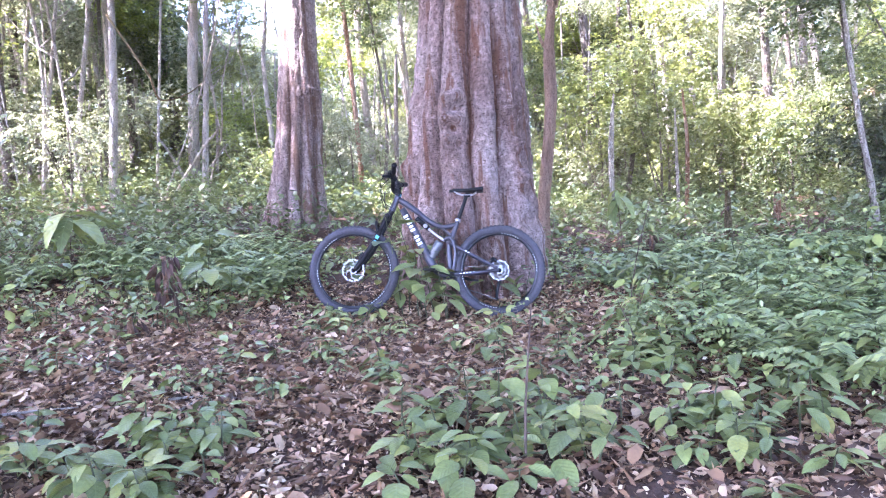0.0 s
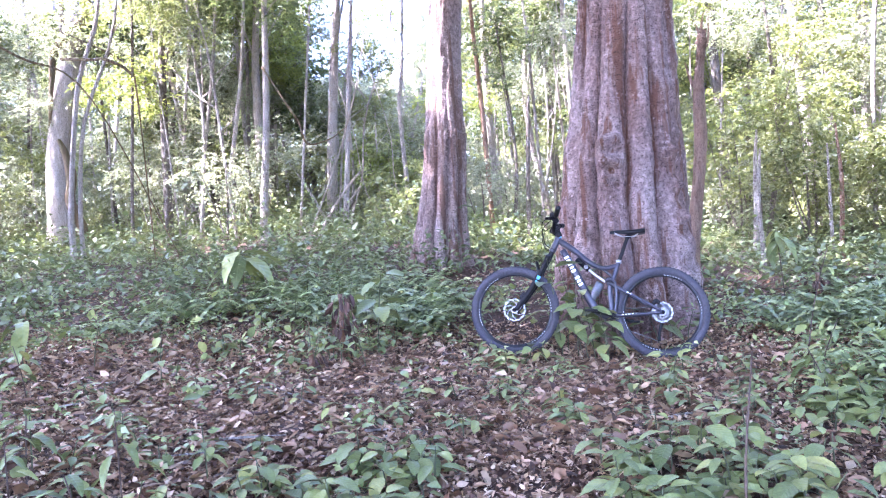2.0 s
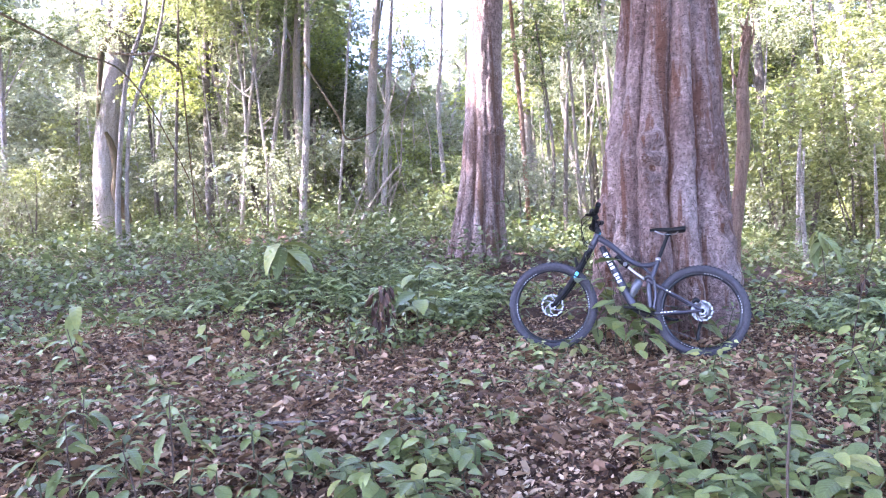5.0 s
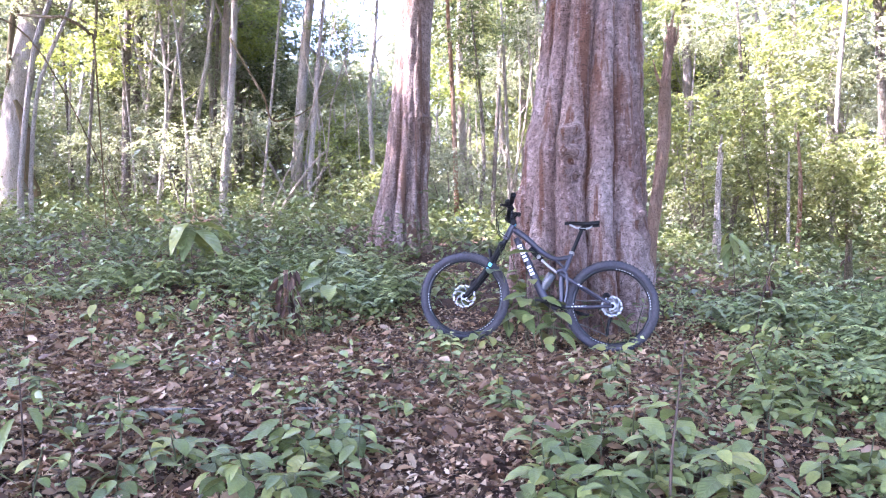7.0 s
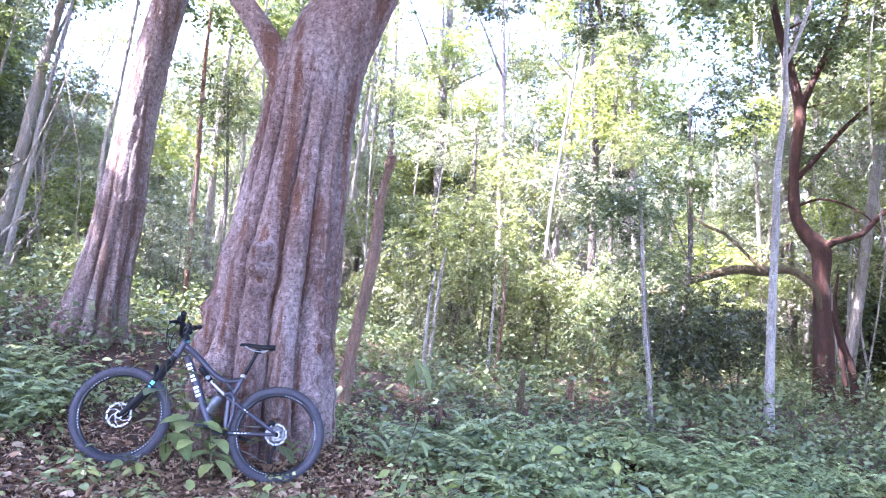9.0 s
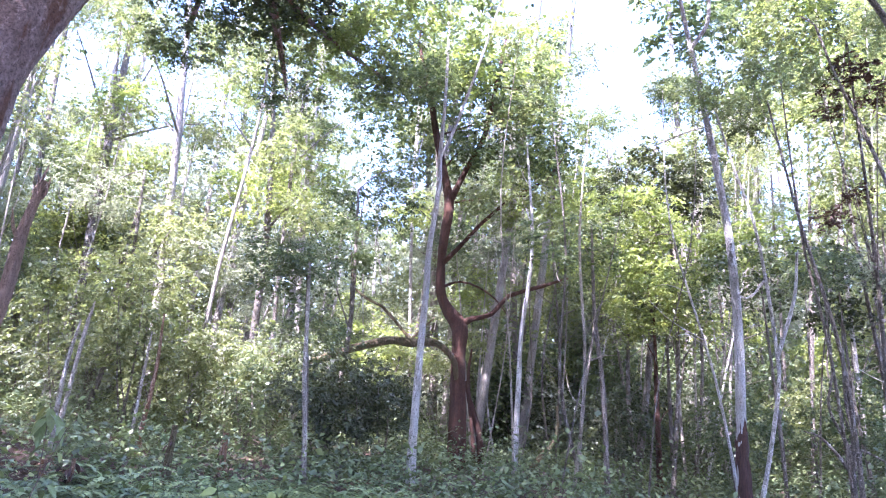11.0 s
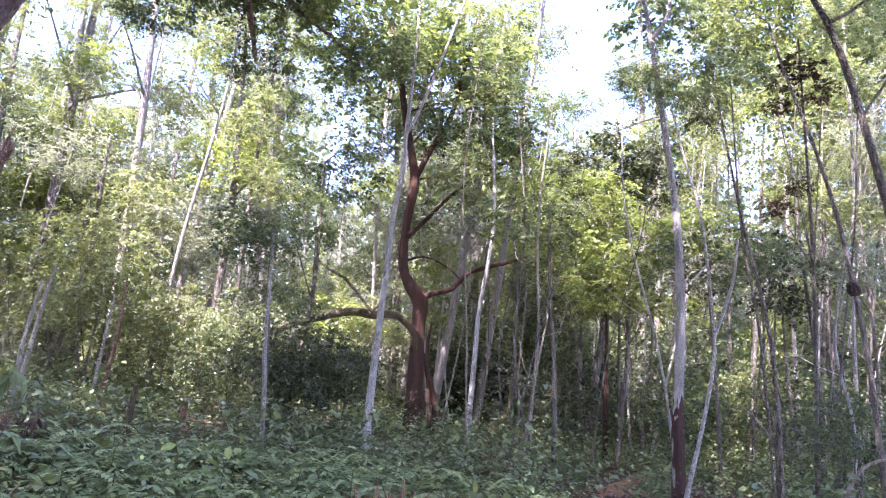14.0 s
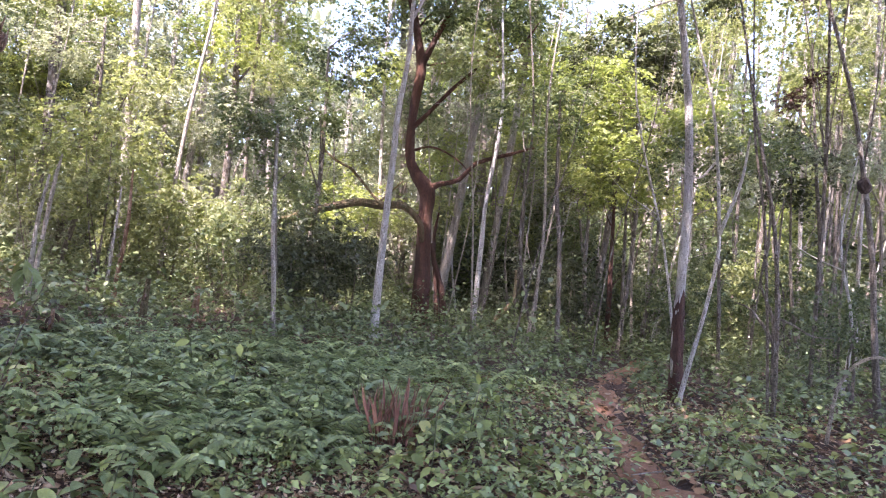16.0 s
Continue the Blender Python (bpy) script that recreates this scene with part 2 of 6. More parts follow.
def path_mask(x, y):
    """1 on the bare earth trail."""
    cx = np.interp(y, [-8.0, -3.0, 0.0, 2.0, 3.3, 4.5, 5.6, 7.0], [1.2, 2.6, 3.3, 4.45, 5.7, 7.25, 9.4, 13.0])
    wd = np.interp(y, [0, 2.2, 4.5, 6], [0.46, 0.34, 0.34, 0.5])
    return (np.abs(x - cx) < wd) & (y > -8) & (y < 6.2)


def build_ground():
    ax = np.concatenate([np.arange(-240, -24, 12), np.arange(-24, 24, 0.25), np.arange(24, 241, 12)])
    X, Y = np.meshgrid(ax, ax)
    Z = ground_z(X, Y)
    near = (np.abs(X) < 15) & (np.abs(Y) < 15)
    Z = Z + near * 0.02 * rng.standard_normal(X.shape)
    n = len(ax)
    v = np.stack([X, Y, Z], -1).reshape(-1, 3)
    i = np.arange(n - 1)
    a = (i[:, None] * n + i[None]).ravel()
    f = np.stack([a, a + 1, a + n + 1, a + n], 1)
    me = repeat_mesh("ground", v, f, np.eye(3)[None], np.zeros((1, 3)), M_SOIL, True)
    tagged(new("ground", me), "reddish brown forest soil rising gently between the trees", "ground", kind="structure")


build_ground()


def build_trail():
    """The trodden strip of bare reddish earth."""
    m, nt, b = nodes_of("trodden_earth")
    f = noise_fac(nt, 22.0, 6, (1, 1, 1), 0.7)
    col = mixed(nt, 0.5, ramp(nt, noise_fac(nt, 1.6, 4), [(0.35, (0.20, 0.090, 0.046)), (0.65, (0.38, 0.185, 0.098))]), ramp(nt, f, [(0.3, (0.13, 0.060, 0.034)), (0.7, (0.48, 0.26, 0.15))]))
    nt.links.new(col, b.inputs["Base Color"])
    b.inputs["Roughness"].default_value = 0.95
    bump(nt, b, f, 1.0, 0.03)
    verts, faces = [], []
    ys = np.arange(-8.0, 6.2, 0.1)
    for i, y in enumerate(ys):
        cx = float(np.interp(y, [-8.0, -3.0, 0.0, 2.0, 3.3, 4.5, 5.6, 7.0], [1.2, 2.6, 3.3, 4.45, 5.7, 7.25, 9.4, 13.0]))
        w = float(np.interp(y, [0, 2.2, 4.5, 6], [0.38, 0.28, 0.27, 0.45]))
        l = w * (1 + 0.22 * math.sin(y * 5.1) + 0.18 * math.sin(y * 13.7 + 1))
        r2 = w * (1 + 0.22 * math.sin(y * 4.3 + 2) + 0.18 * math.sin(y * 11.9))
        for k in range(9):
            x = cx - l + (l + r2) * k / 8
            edge = 0.03 if k in (0, 8) else 0.0
            verts.append((x, y, gz(x, y) + 0.022 - edge * 1.6 + 0.006 * math.sin(x * 31 + y * 17)))
        if i:
            for k in range(8):
                a = (i - 1) * 9 + k
                faces.append((a, a + 1, a + 10, a + 9))
    tagged(new("trail", mesh_from("trail", verts, faces, m, True)), "narrow trodden trail of bare reddish earth", "trail", kind="structure")


build_trail()


# ---- trunks ----
def smooth_line(pts, n):
    p = [Vector(q) for q in pts]
    p = [2 * p[0] - p[1]] + p + [2 * p[-1] - p[-2]]
    out = []
    segs = len(p) - 3
    for k in range(n + 1):
        s = k / n * segs
        i = min(int(s), segs - 1)
        u = s - i
        a, b, c, d = p[i:i + 4]
        out.append(0.5 * ((2 * b) + (c - a) * u + (2 * a - 5 * b + 4 * c - d) * u * u + (3 * b - a - 3 * c + d) * u ** 3))
    return out


def tube(name, pts, radii, material, seg=9, rings=14, rough=0.08, seed=0, profile=None, closed=True):
    line = smooth_line(pts, rings)
    L = len(line)
    verts, faces = [], []
    side = Vector((1, 0, 0))
    for k, c in enumerate(line):
        d = (line[min(k + 1, L - 1)] - line[max(k - 1, 0)]).normalized()
        e1 = (side - d * side.dot(d))
        e1 = e1.normalized() if e1.length > 1e-4 else d.orthogonal().normalized()
        side = e1
        e2 = d.cross(e1)
        u = k / (L - 1)
        r = np.interp(u, np.linspace(0, 1, len(radii)), radii)
        for j in range(seg):
            th = 2 * math.pi * j / seg
            q = r * (1 + rough * noise.noise(Vector((math.cos(th) * 1.5, math.sin(th) * 1.5, u * 9 + seed * 7.3))))
            if profile:
                q = r * profile(th, u, k)
            verts.append(c + (e1 * math.cos(th) + e2 * math.sin(th)) * q)
    for k in range(L - 1):
        for j in range(seg):
            a, b = k * seg + j, k * seg + (j + 1) % seg
            faces.append((a, b, b + seg, a + seg))
    if closed:
        faces.append(tuple(range((L - 1) * seg, L * seg)))
        faces.append(tuple(reversed(range(seg))))
    return mesh_from(name, verts, faces, material, True)


# ---- crowns ----
def crown_mesh(name, seed, n, clumps, material, leaf=0.085, flat=0.8):
    """A crown of leafy twigs that start in loose clumps and spread outwards."""
    r = np.random.default_rng(seed)
    c = r.normal(size=(clumps, 3))
    c /= np.linalg.norm(c, axis=1)[:, None]
    c *= r.uniform(0.15, 0.95, (clumps, 1)) ** 0.7
    c[:, 2] *= flat
    per = 11
    tw = max(4, n // per)
    pick = r.integers(0, clumps, tw)
    base = c[pick] + r.normal(size=(tw, 3)) * 0.07
    out = c[pick] * 0.9 + r.normal(size=(tw, 3)) * 0.75
    out[:, 2] = out[:, 2] * 0.5 - 0.12
    out /= np.linalg.norm(out, axis=1)[:, None]
    length = r.uniform(0.18, 0.46, tw)
    t = np.linspace(0.1, 1.0, per)
    loc = base[:, None, :] + out[:, None, :] * (length[:, None] * t)[:, :, None]
    loc[:, :, 2] -= (0.25 * length[:, None] * t ** 2)
    az = np.arctan2(out[:, 1], out[:, 0])[:, None] + np.where(np.arange(per) % 2, 0.95, -0.95)[None] + r.normal(0, 0.3, (tw, per))
    m = tw * per
    mats = euler_mats(r.normal(0, 0.55, m), r.normal(0.35, 0.45, m), az.ravel(), r.lognormal(-0.08, 0.28, m) * leaf)
    return repeat_mesh(name, *LEAF4, mats, loc.reshape(-1, 3), material)


CROWN = {}
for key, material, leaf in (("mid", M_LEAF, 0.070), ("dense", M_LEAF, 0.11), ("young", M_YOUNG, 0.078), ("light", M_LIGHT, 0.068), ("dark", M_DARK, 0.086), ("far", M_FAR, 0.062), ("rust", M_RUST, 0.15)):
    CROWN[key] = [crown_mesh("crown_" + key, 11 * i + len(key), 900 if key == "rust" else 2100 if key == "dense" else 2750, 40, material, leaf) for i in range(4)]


def tree(label, pts, radii, material, crowns=(), category="tree", group="", seg=9, rings=14, branches=(), name="tree", rough=0.08):
    """pts: the trunk's line. crowns: (x, y, z, size, kind). branches: (pts, radii)."""
    x, y, z = pts[0]
    g = gz(x, y)
    if z > g - 0.05:
        pts = [(x, y, g - 0.08)] + list(pts if z > g + 0.25 else pts[1:])
    root = new(name)
    root.location = (x, y, g)
    off = Vector((x, y, g))
    loc = [tuple(Vector(p) - off) for p in pts]
    seed = abs(hash((round(x, 2), round(y, 2)))) % 97
    part("trunk", tube("trunk", loc, radii, material, seg, rings, rough, seed), root)
    for bp, br in branches:
        part("branch", tube("branch", [tuple(Vector(p) - off) for p in bp], br, material, 6, 10, rough, seed + 3), root)
    for i, (cx, cy, cz, size, kind) in enumerate(crowns):
        c = Vector((cx, cy, cz)) - off
        me = CROWN[kind][(seed + i) % 4]
        part("crown", me, root, "", Matrix.LocRotScale(c, Euler((0, 0, (seed * 1.7 + i * 2.1) % 6.28)), (size, size, size * 0.85)))
        # a limb that carries the clump
        near = min(loc, key=lambda q: (Vector(q) - c).length + max(0, q[2] - c.z) * 2)
        if (Vector(near) - c).length > 0.4:
            mid = (Vector(near) + c) / 2 + Vector((0, 0, 0.12 * size))
            part("limb", tube("limb", [near, tuple(mid), tuple(c)], [radii[-1] * 0.8, radii[-1] * 0.55, 0.008], material, 5, 6, rough, seed), root)
    return tagged(root, label, category, group)

# ---- the two fluted trees ----
def fluted(line, edges, depth, knots, flare, top):
    """A trunk section of rounded lobes between the grooves at the angles in edges; knots: (angle, height, size, lift), in metres. The lobes fade out at the height top."""
    edges = sorted(edges)

    def shape(th, u, k):
        z = line[k].z
        wob = 0.07 * noise.noise(Vector((math.cos(th) * 1.4, math.sin(th) * 1.4, z * 1.3 + 4))) + 0.03 * noise.noise(Vector((math.cos(th) * 3, math.sin(th) * 3, z * 4.0)))
        th2 = (th + 0.035 * z + wob) % (2 * math.pi)
        lo = max([e for e in edges if e <= th2], default=edges[-1] - 2 * math.pi)
        hi = min([e for e in edges if e > th2], default=edges[0] + 2 * math.pi)
        lobe = math.sin(math.pi * (th2 - lo) / (hi - lo)) ** 0.40
        keep = 1.0 / (1 + math.exp(max(-50.0, min(50.0, (z - top) * 4.5))))
        d = depth * (0.16 + 0.84 * keep) * (1.0 + 0.35 * math.exp(-z * 1.1))
        q = 1 - d + d * lobe * min(1.35, 0.72 + 0.50 * (hi - lo))
        q += flare * math.exp(-max(0.0, z) * 2.6) * (0.25 + 0.75 * lobe)
        q += 0.050 * noise.noise(Vector((math.cos(th) * 1.8, math.sin(th) * 1.8, z * 1.7)))
        q += 0.034 * noise.noise(Vector((math.cos(th) * 5, math.sin(th) * 5, z * 6.5)))
        q += 0.019 * noise.noise(Vector((math.cos(th) * 13, math.sin(th) * 13, z * 18)))
        for ka, kz, ks, kl in knots:
            a = math.atan2(math.sin(th - ka), math.cos(th - ka))
            e = ((a * 0.55) ** 2 + (z - kz) ** 2) / (ks * ks)
            if e < 6:
                q += kl * math.exp(-e) * (1 + 0.5 * noise.noise(Vector((a * 9, z * 16, 2.0))))
        return q
    return shape


def big_tree():
    x, y = 0.23, 6.60
    g = gz(x, y)
    root = new("big_tree")
    root.location = (x, y, g)
    pts = [(-0.01, 0, -0.25), (0.01, 0, 0.3), (0.03, 0, 0.8), (0.06, 0, 1.3), (0.10, 0, 1.8), (0.14, 0, 2.3), (0.18, 0, 2.8), (0.24, 0, 3.3), (0.40, 0, 3.8), (0.68, 0, 4.4), (1.05, 0.08, 5.2), (1.5, 0.2, 6.6)]
    edges = [0.25, 0.95, 1.7, 2.45, 3.15, 3.72, 4.20, 4.78, 5.26, 5.80]
    kn = [(4.42, 1.46, 0.13, 0.15), (4.36, 1.57, 0.06, 0.15), (4.52, 1.60, 0.045, 0.13), (4.50, 1.49, 0.045, -0.24), (4.34, 1.40, 0.05, 0.14), (4.54, 1.38, 0.04, 0.12), (4.44, 1.33, 0.04, -0.18), (4.38, 1.24, 0.06, 0.13), (4.52, 1.20, 0.035, -0.10), (4.30, 1.06, 0.07, 0.08), (4.38, 0.86, 0.07, 0.07),
          (5.50, 1.50, 0.055, 0.15), (5.46, 1.20, 0.06, 0.16), (5.52, 0.92, 0.065, 0.17), (5.44, 0.66, 0.07, 0.16), (5.55, 0.40, 0.08, 0.15), (5.48, 2.05, 0.05, 0.05),
          (3.45, 1.02, 0.09, 0.10), (3.30, 0.72, 0.12, 0.11), (3.85, 0.60, 0.10, 0.07), (4.62, 0.45, 0.09, 0.07), (4.95, 0.30, 0.10, 0.08), (4.05, 2.2, 0.05, 0.045), (5.05, 2.75, 0.05, 0.05), (4.5, 3.25, 0.14, 0.10), (4.9, 3.15, 0.09, -0.08), (4.2, 3.30, 0.10, 0.08)]
    line = smooth_line(pts, 300)
    prof = fluted(line, edges, 0.27, kn, 0.10, 3.0)
    part("trunk", tube("trunk", pts, [0.66, 0.635, 0.60, 0.555, 0.51, 0.47, 0.435, 0.43, 0.385, 0.33, 0.28, 0.22], M_BIG, 240, 300, profile=prof), root)
    part("limb", tube("limb", [(0.10, -0.08, 3.0), (-0.12, -0.12, 3.35), (-0.36, -0.1, 3.72), (-0.66, 0, 4.15), (-1.3, 0.3, 5.3)], [0.20, 0.15, 0.112, 0.098, 0.075], M_BIG, 28, 40, 0.12, 5), root)
    for i, (cx, cy, cz, s, k) in enumerate([(1.9, 0.3, 7.6, 2.2, "mid"), (0.2, 0.8, 8.4, 2.4, "mid"), (-1.9, 0.2, 6.6, 1.6, "dark"), (3.0, 1.2, 6.4, 1.1, "mid"), (-2.5, -1.5, 8.8, 2.5, "mid"), (0.5, -2.2, 9.2, 2.6, "mid")]):
        part("crown", CROWN[k][i % 4], root, "", Matrix.LocRotScale((cx, cy, cz), Euler((0, 0, i * 1.9)), (s, s, s * 0.8)))
        part("branch", tube("branch", [(1.5, 0.2, 6.4) if cx > 0 else (-1.2, 0.2, 5.0), (cx * 0.7, cy * 0.6, cz - 0.8), (cx, cy, cz)], [0.12, 0.07, 0.02], M_BIG, 7, 8, 0.1, i), root)
    off = Vector((x, y, g))
    for bp in ([(1.75, 6.75, 6.4), (2.6, 7.2, 6.9), (3.4, 7.8, 6.5), (4.5, 8.05, 6.2), (5.5, 8.1, 6.0)], [(2.2, 6.95, 6.75), (2.5, 7.4, 6.2), (2.49, 7.75, 5.2)], [(3.2, 7.6, 6.6), (3.7, 8.0, 5.9), (4.05, 8.26, 5.3)]):
        part("bough", tube("bough", [tuple(Vector(p) - off) for p in bp], [0.09, 0.06, 0.04, 0.02], M_BIG, 8, 14, 0.15, 3), root)
    for i, (cx, cy, cz, s, k) in enumerate([(2.49, 7.75, 5.15, 0.42, "mid"), (2.2, 7.6, 5.7, 0.4, "mid"), (4.05, 8.26, 5.35, 0.4, "mid"), (4.49, 8.05, 6.1, 0.5, "young"), (3.27, 8.03, 5.95, 0.45, "mid"), (5.45, 8.1, 6.0, 0.5, "mid"), (5.2, 7.6, 6.9, 0.6, "young"), (1.9, 8.0, 6.1, 0.45, "mid"), (3.0, 7.6, 6.8, 0.6, "mid"), (4.1, 7.6, 7.0, 0.6, "mid"), (3.7, 7.9, 6.4, 0.45, "dark"), (4.9, 8.0, 6.5, 0.5, "light"), (1.6, 8.3, 6.7, 0.6, "mid"), (6.3, 8.0, 6.3, 0.5, "mid")]):
        s *= 1.4
        part("crown", CROWN[k][i % 4], root, "", Matrix.LocRotScale(Vector((cx, cy, cz)) - off, Euler((0, 0, i * 1.9)), (s, s, s * 0.8)))
    # Extra overhead crowns, never in view, added to block sun from the ground.
    for i, (cx, cy, cz, q) in enumerate([(1.3, 3.2, 9.6, 1.9), (3.3, 4.2, 9.7, 1.9), (4.4, 1.6, 10.0, 2.0), (0.3, 0.4, 10.2, 2.0), (2.5, 6.2, 9.6, 1.8), (6.6, 1.2, 10.4, 1.2), (2.4, 1.2, 10.2, 1.8), (-1.6, 4.2, 10.0, 1.9), (3.4, 8.7, 9.7, 1.5), (5.0, 9.6, 10.0, 1.4)]):
        part("crown", CROWN["dense"][i % 4], root, "", Matrix.LocRotScale(Vector((cx, cy, cz)) - off, Euler((0, 0, i * 1.3)), (q, q, q * 0.7)))
        part("bough", tube("bough", [(1.5, 0.2, 6.5) if i % 2 else (-1.3, 0.25, 5.1), tuple((Vector((cx, cy, cz)) - off) * 0.6 + Vector((0, 0, 2.6))), tuple(Vector((cx, cy, cz)) - off)], [0.12, 0.07, 0.02], M_BIG, 7, 8, 0.1, i), root)
    tagged(root, "huge fluted tree trunk with pinkish grey and rust-stained bark, forking above", "tree")


def left_tree():
    x, y = -1.82, 8.85
    g = gz(x, y)
    root = new("fluted_tree")
    root.location = (x, y, g)
    pts = [(0, 0, -0.2), (0.04, 0, 0.35), (0.11, 0, 0.9), (0.17, 0, 1.5), (0.20, 0, 2.1), (0.25, 0, 2.8), (0.35, 0, 3.6), (0.53, 0, 4.6), (0.86, 0, 6.0), (1.4, 0.2, 8.0)]
    line = smooth_line(pts, 190)
    kn = [(a, 1.62, 0.05, 0.16) for a in (4.95, 5.15, 5.35, 5.55, 5.75)] + [(5.6, 1.3, 0.12, 0.08), (5.7, 2.3, 0.10, 0.07), (4.2, 0.5, 0.10, 0.08), (4.6, 2.7, 0.06, 0.05), (4.5, 3.3, 0.05, 0.05)]
    prof = fluted(line, [0.2, 1.0, 2.0, 3.0, 3.85, 4.50, 5.05, 5.65], 0.26, kn, 0.30, 1.75)
    part("trunk", tube("trunk", pts, [0.34, 0.315, 0.285, 0.262, 0.235, 0.22, 0.205, 0.195, 0.18, 0.14], M_TALL, 130, 190, profile=prof), root)
    for i, (cx, cy, cz, s, k) in enumerate([(-0.7, 1.6, 9.4, 1.8, "mid"), (-1.2, 0.6, 8.6, 1.8, "dark"), (-0.9, -1.8, 9.6, 2.0, "mid")]):
        part("crown", CROWN[k][(i + 1) % 4], root, "", Matrix.LocRotScale((cx, cy, cz), Euler((0, 0, i * 1.3)), (s, s, s * 0.8)))
        part("branch", tube("branch", [(1.0, 0.1, 6.6), (cx * 0.6, cy * 0.6, cz - 0.9), (cx, cy, cz)], [0.1, 0.06, 0.02], M_TALL, 7, 8, 0.1, i), root)
    for dz, rr in ((0.0, 0.026), (-0.06, 0.018)):
        arc = [(0.178 + 0.262 * math.cos(a), 0.262 * math.sin(a), 1.62 + dz + 0.015 * math.sin(a * 5)) for a in np.linspace(4.85, 6.6, 7)]
        part("scar", tube("scar", arc, [rr * 0.6, rr, rr * 1.1, rr, rr * 0.6], M_TALL, 10, 40, 0.35, 6), root, "raised ring scar on the bark")
    tagged(root, "tall fluted pinkish grey tree with a ring scar on its trunk", "tree")


big_tree()
left_tree()

# ---- single trees, by their lines ----
THIN = "slender forest trees"
tree("pale leaning tree wrapped by a twisted mossy vine", [(-11.41, 14.56, 1.61), (-11.4, 14.57, 2.67), (-11.36, 14.6, 4.0), (-11.18, 14.73, 5.35), (-10.97, 14.88, 6.73), (-10.75, 15.02, 8.13), (-10.55, 15.12, 9.63)], [0.34, 0.29, 0.265, 0.25, 0.24, 0.22, 0.2], M_PALE,
     [(-10.0, 15.6, 11.6, 2.0, "mid"), (-12.6, 15.6, 11.4, 1.7, "light")], seg=16, rings=20,
     rough=0.12)
for pts, rads in (([(-10.92, 14.55, 1.7), (-10.92, 14.54, 2.23), (-11.07, 14.44, 2.76), (-11.02, 14.47, 3.22), (-11.09, 14.42, 3.82), (-11.19, 14.35, 4.15)], [0.17, 0.12, 0.10, 0.11, 0.08, 0.04]),
                  ([(-11.42, 14.43, 4.49), (-11.3, 14.39, 5.43), (-11.16, 14.4, 6.15), (-10.9, 14.53, 6.55), (-10.66, 14.78, 6.96), (-10.62, 14.99, 7.54), (-10.59, 15.13, 8.07)], [0.04, 0.06, 0.08, 0.09, 0.09, 0.07, 0.05])):
    tagged(new("vine", tube("vine", pts, rads, M_VINE, 12, 40, 0.35, 8)), "thick twisted mossy vine wound round a pale trunk", "vine", "mossy vines on the leaning tree")
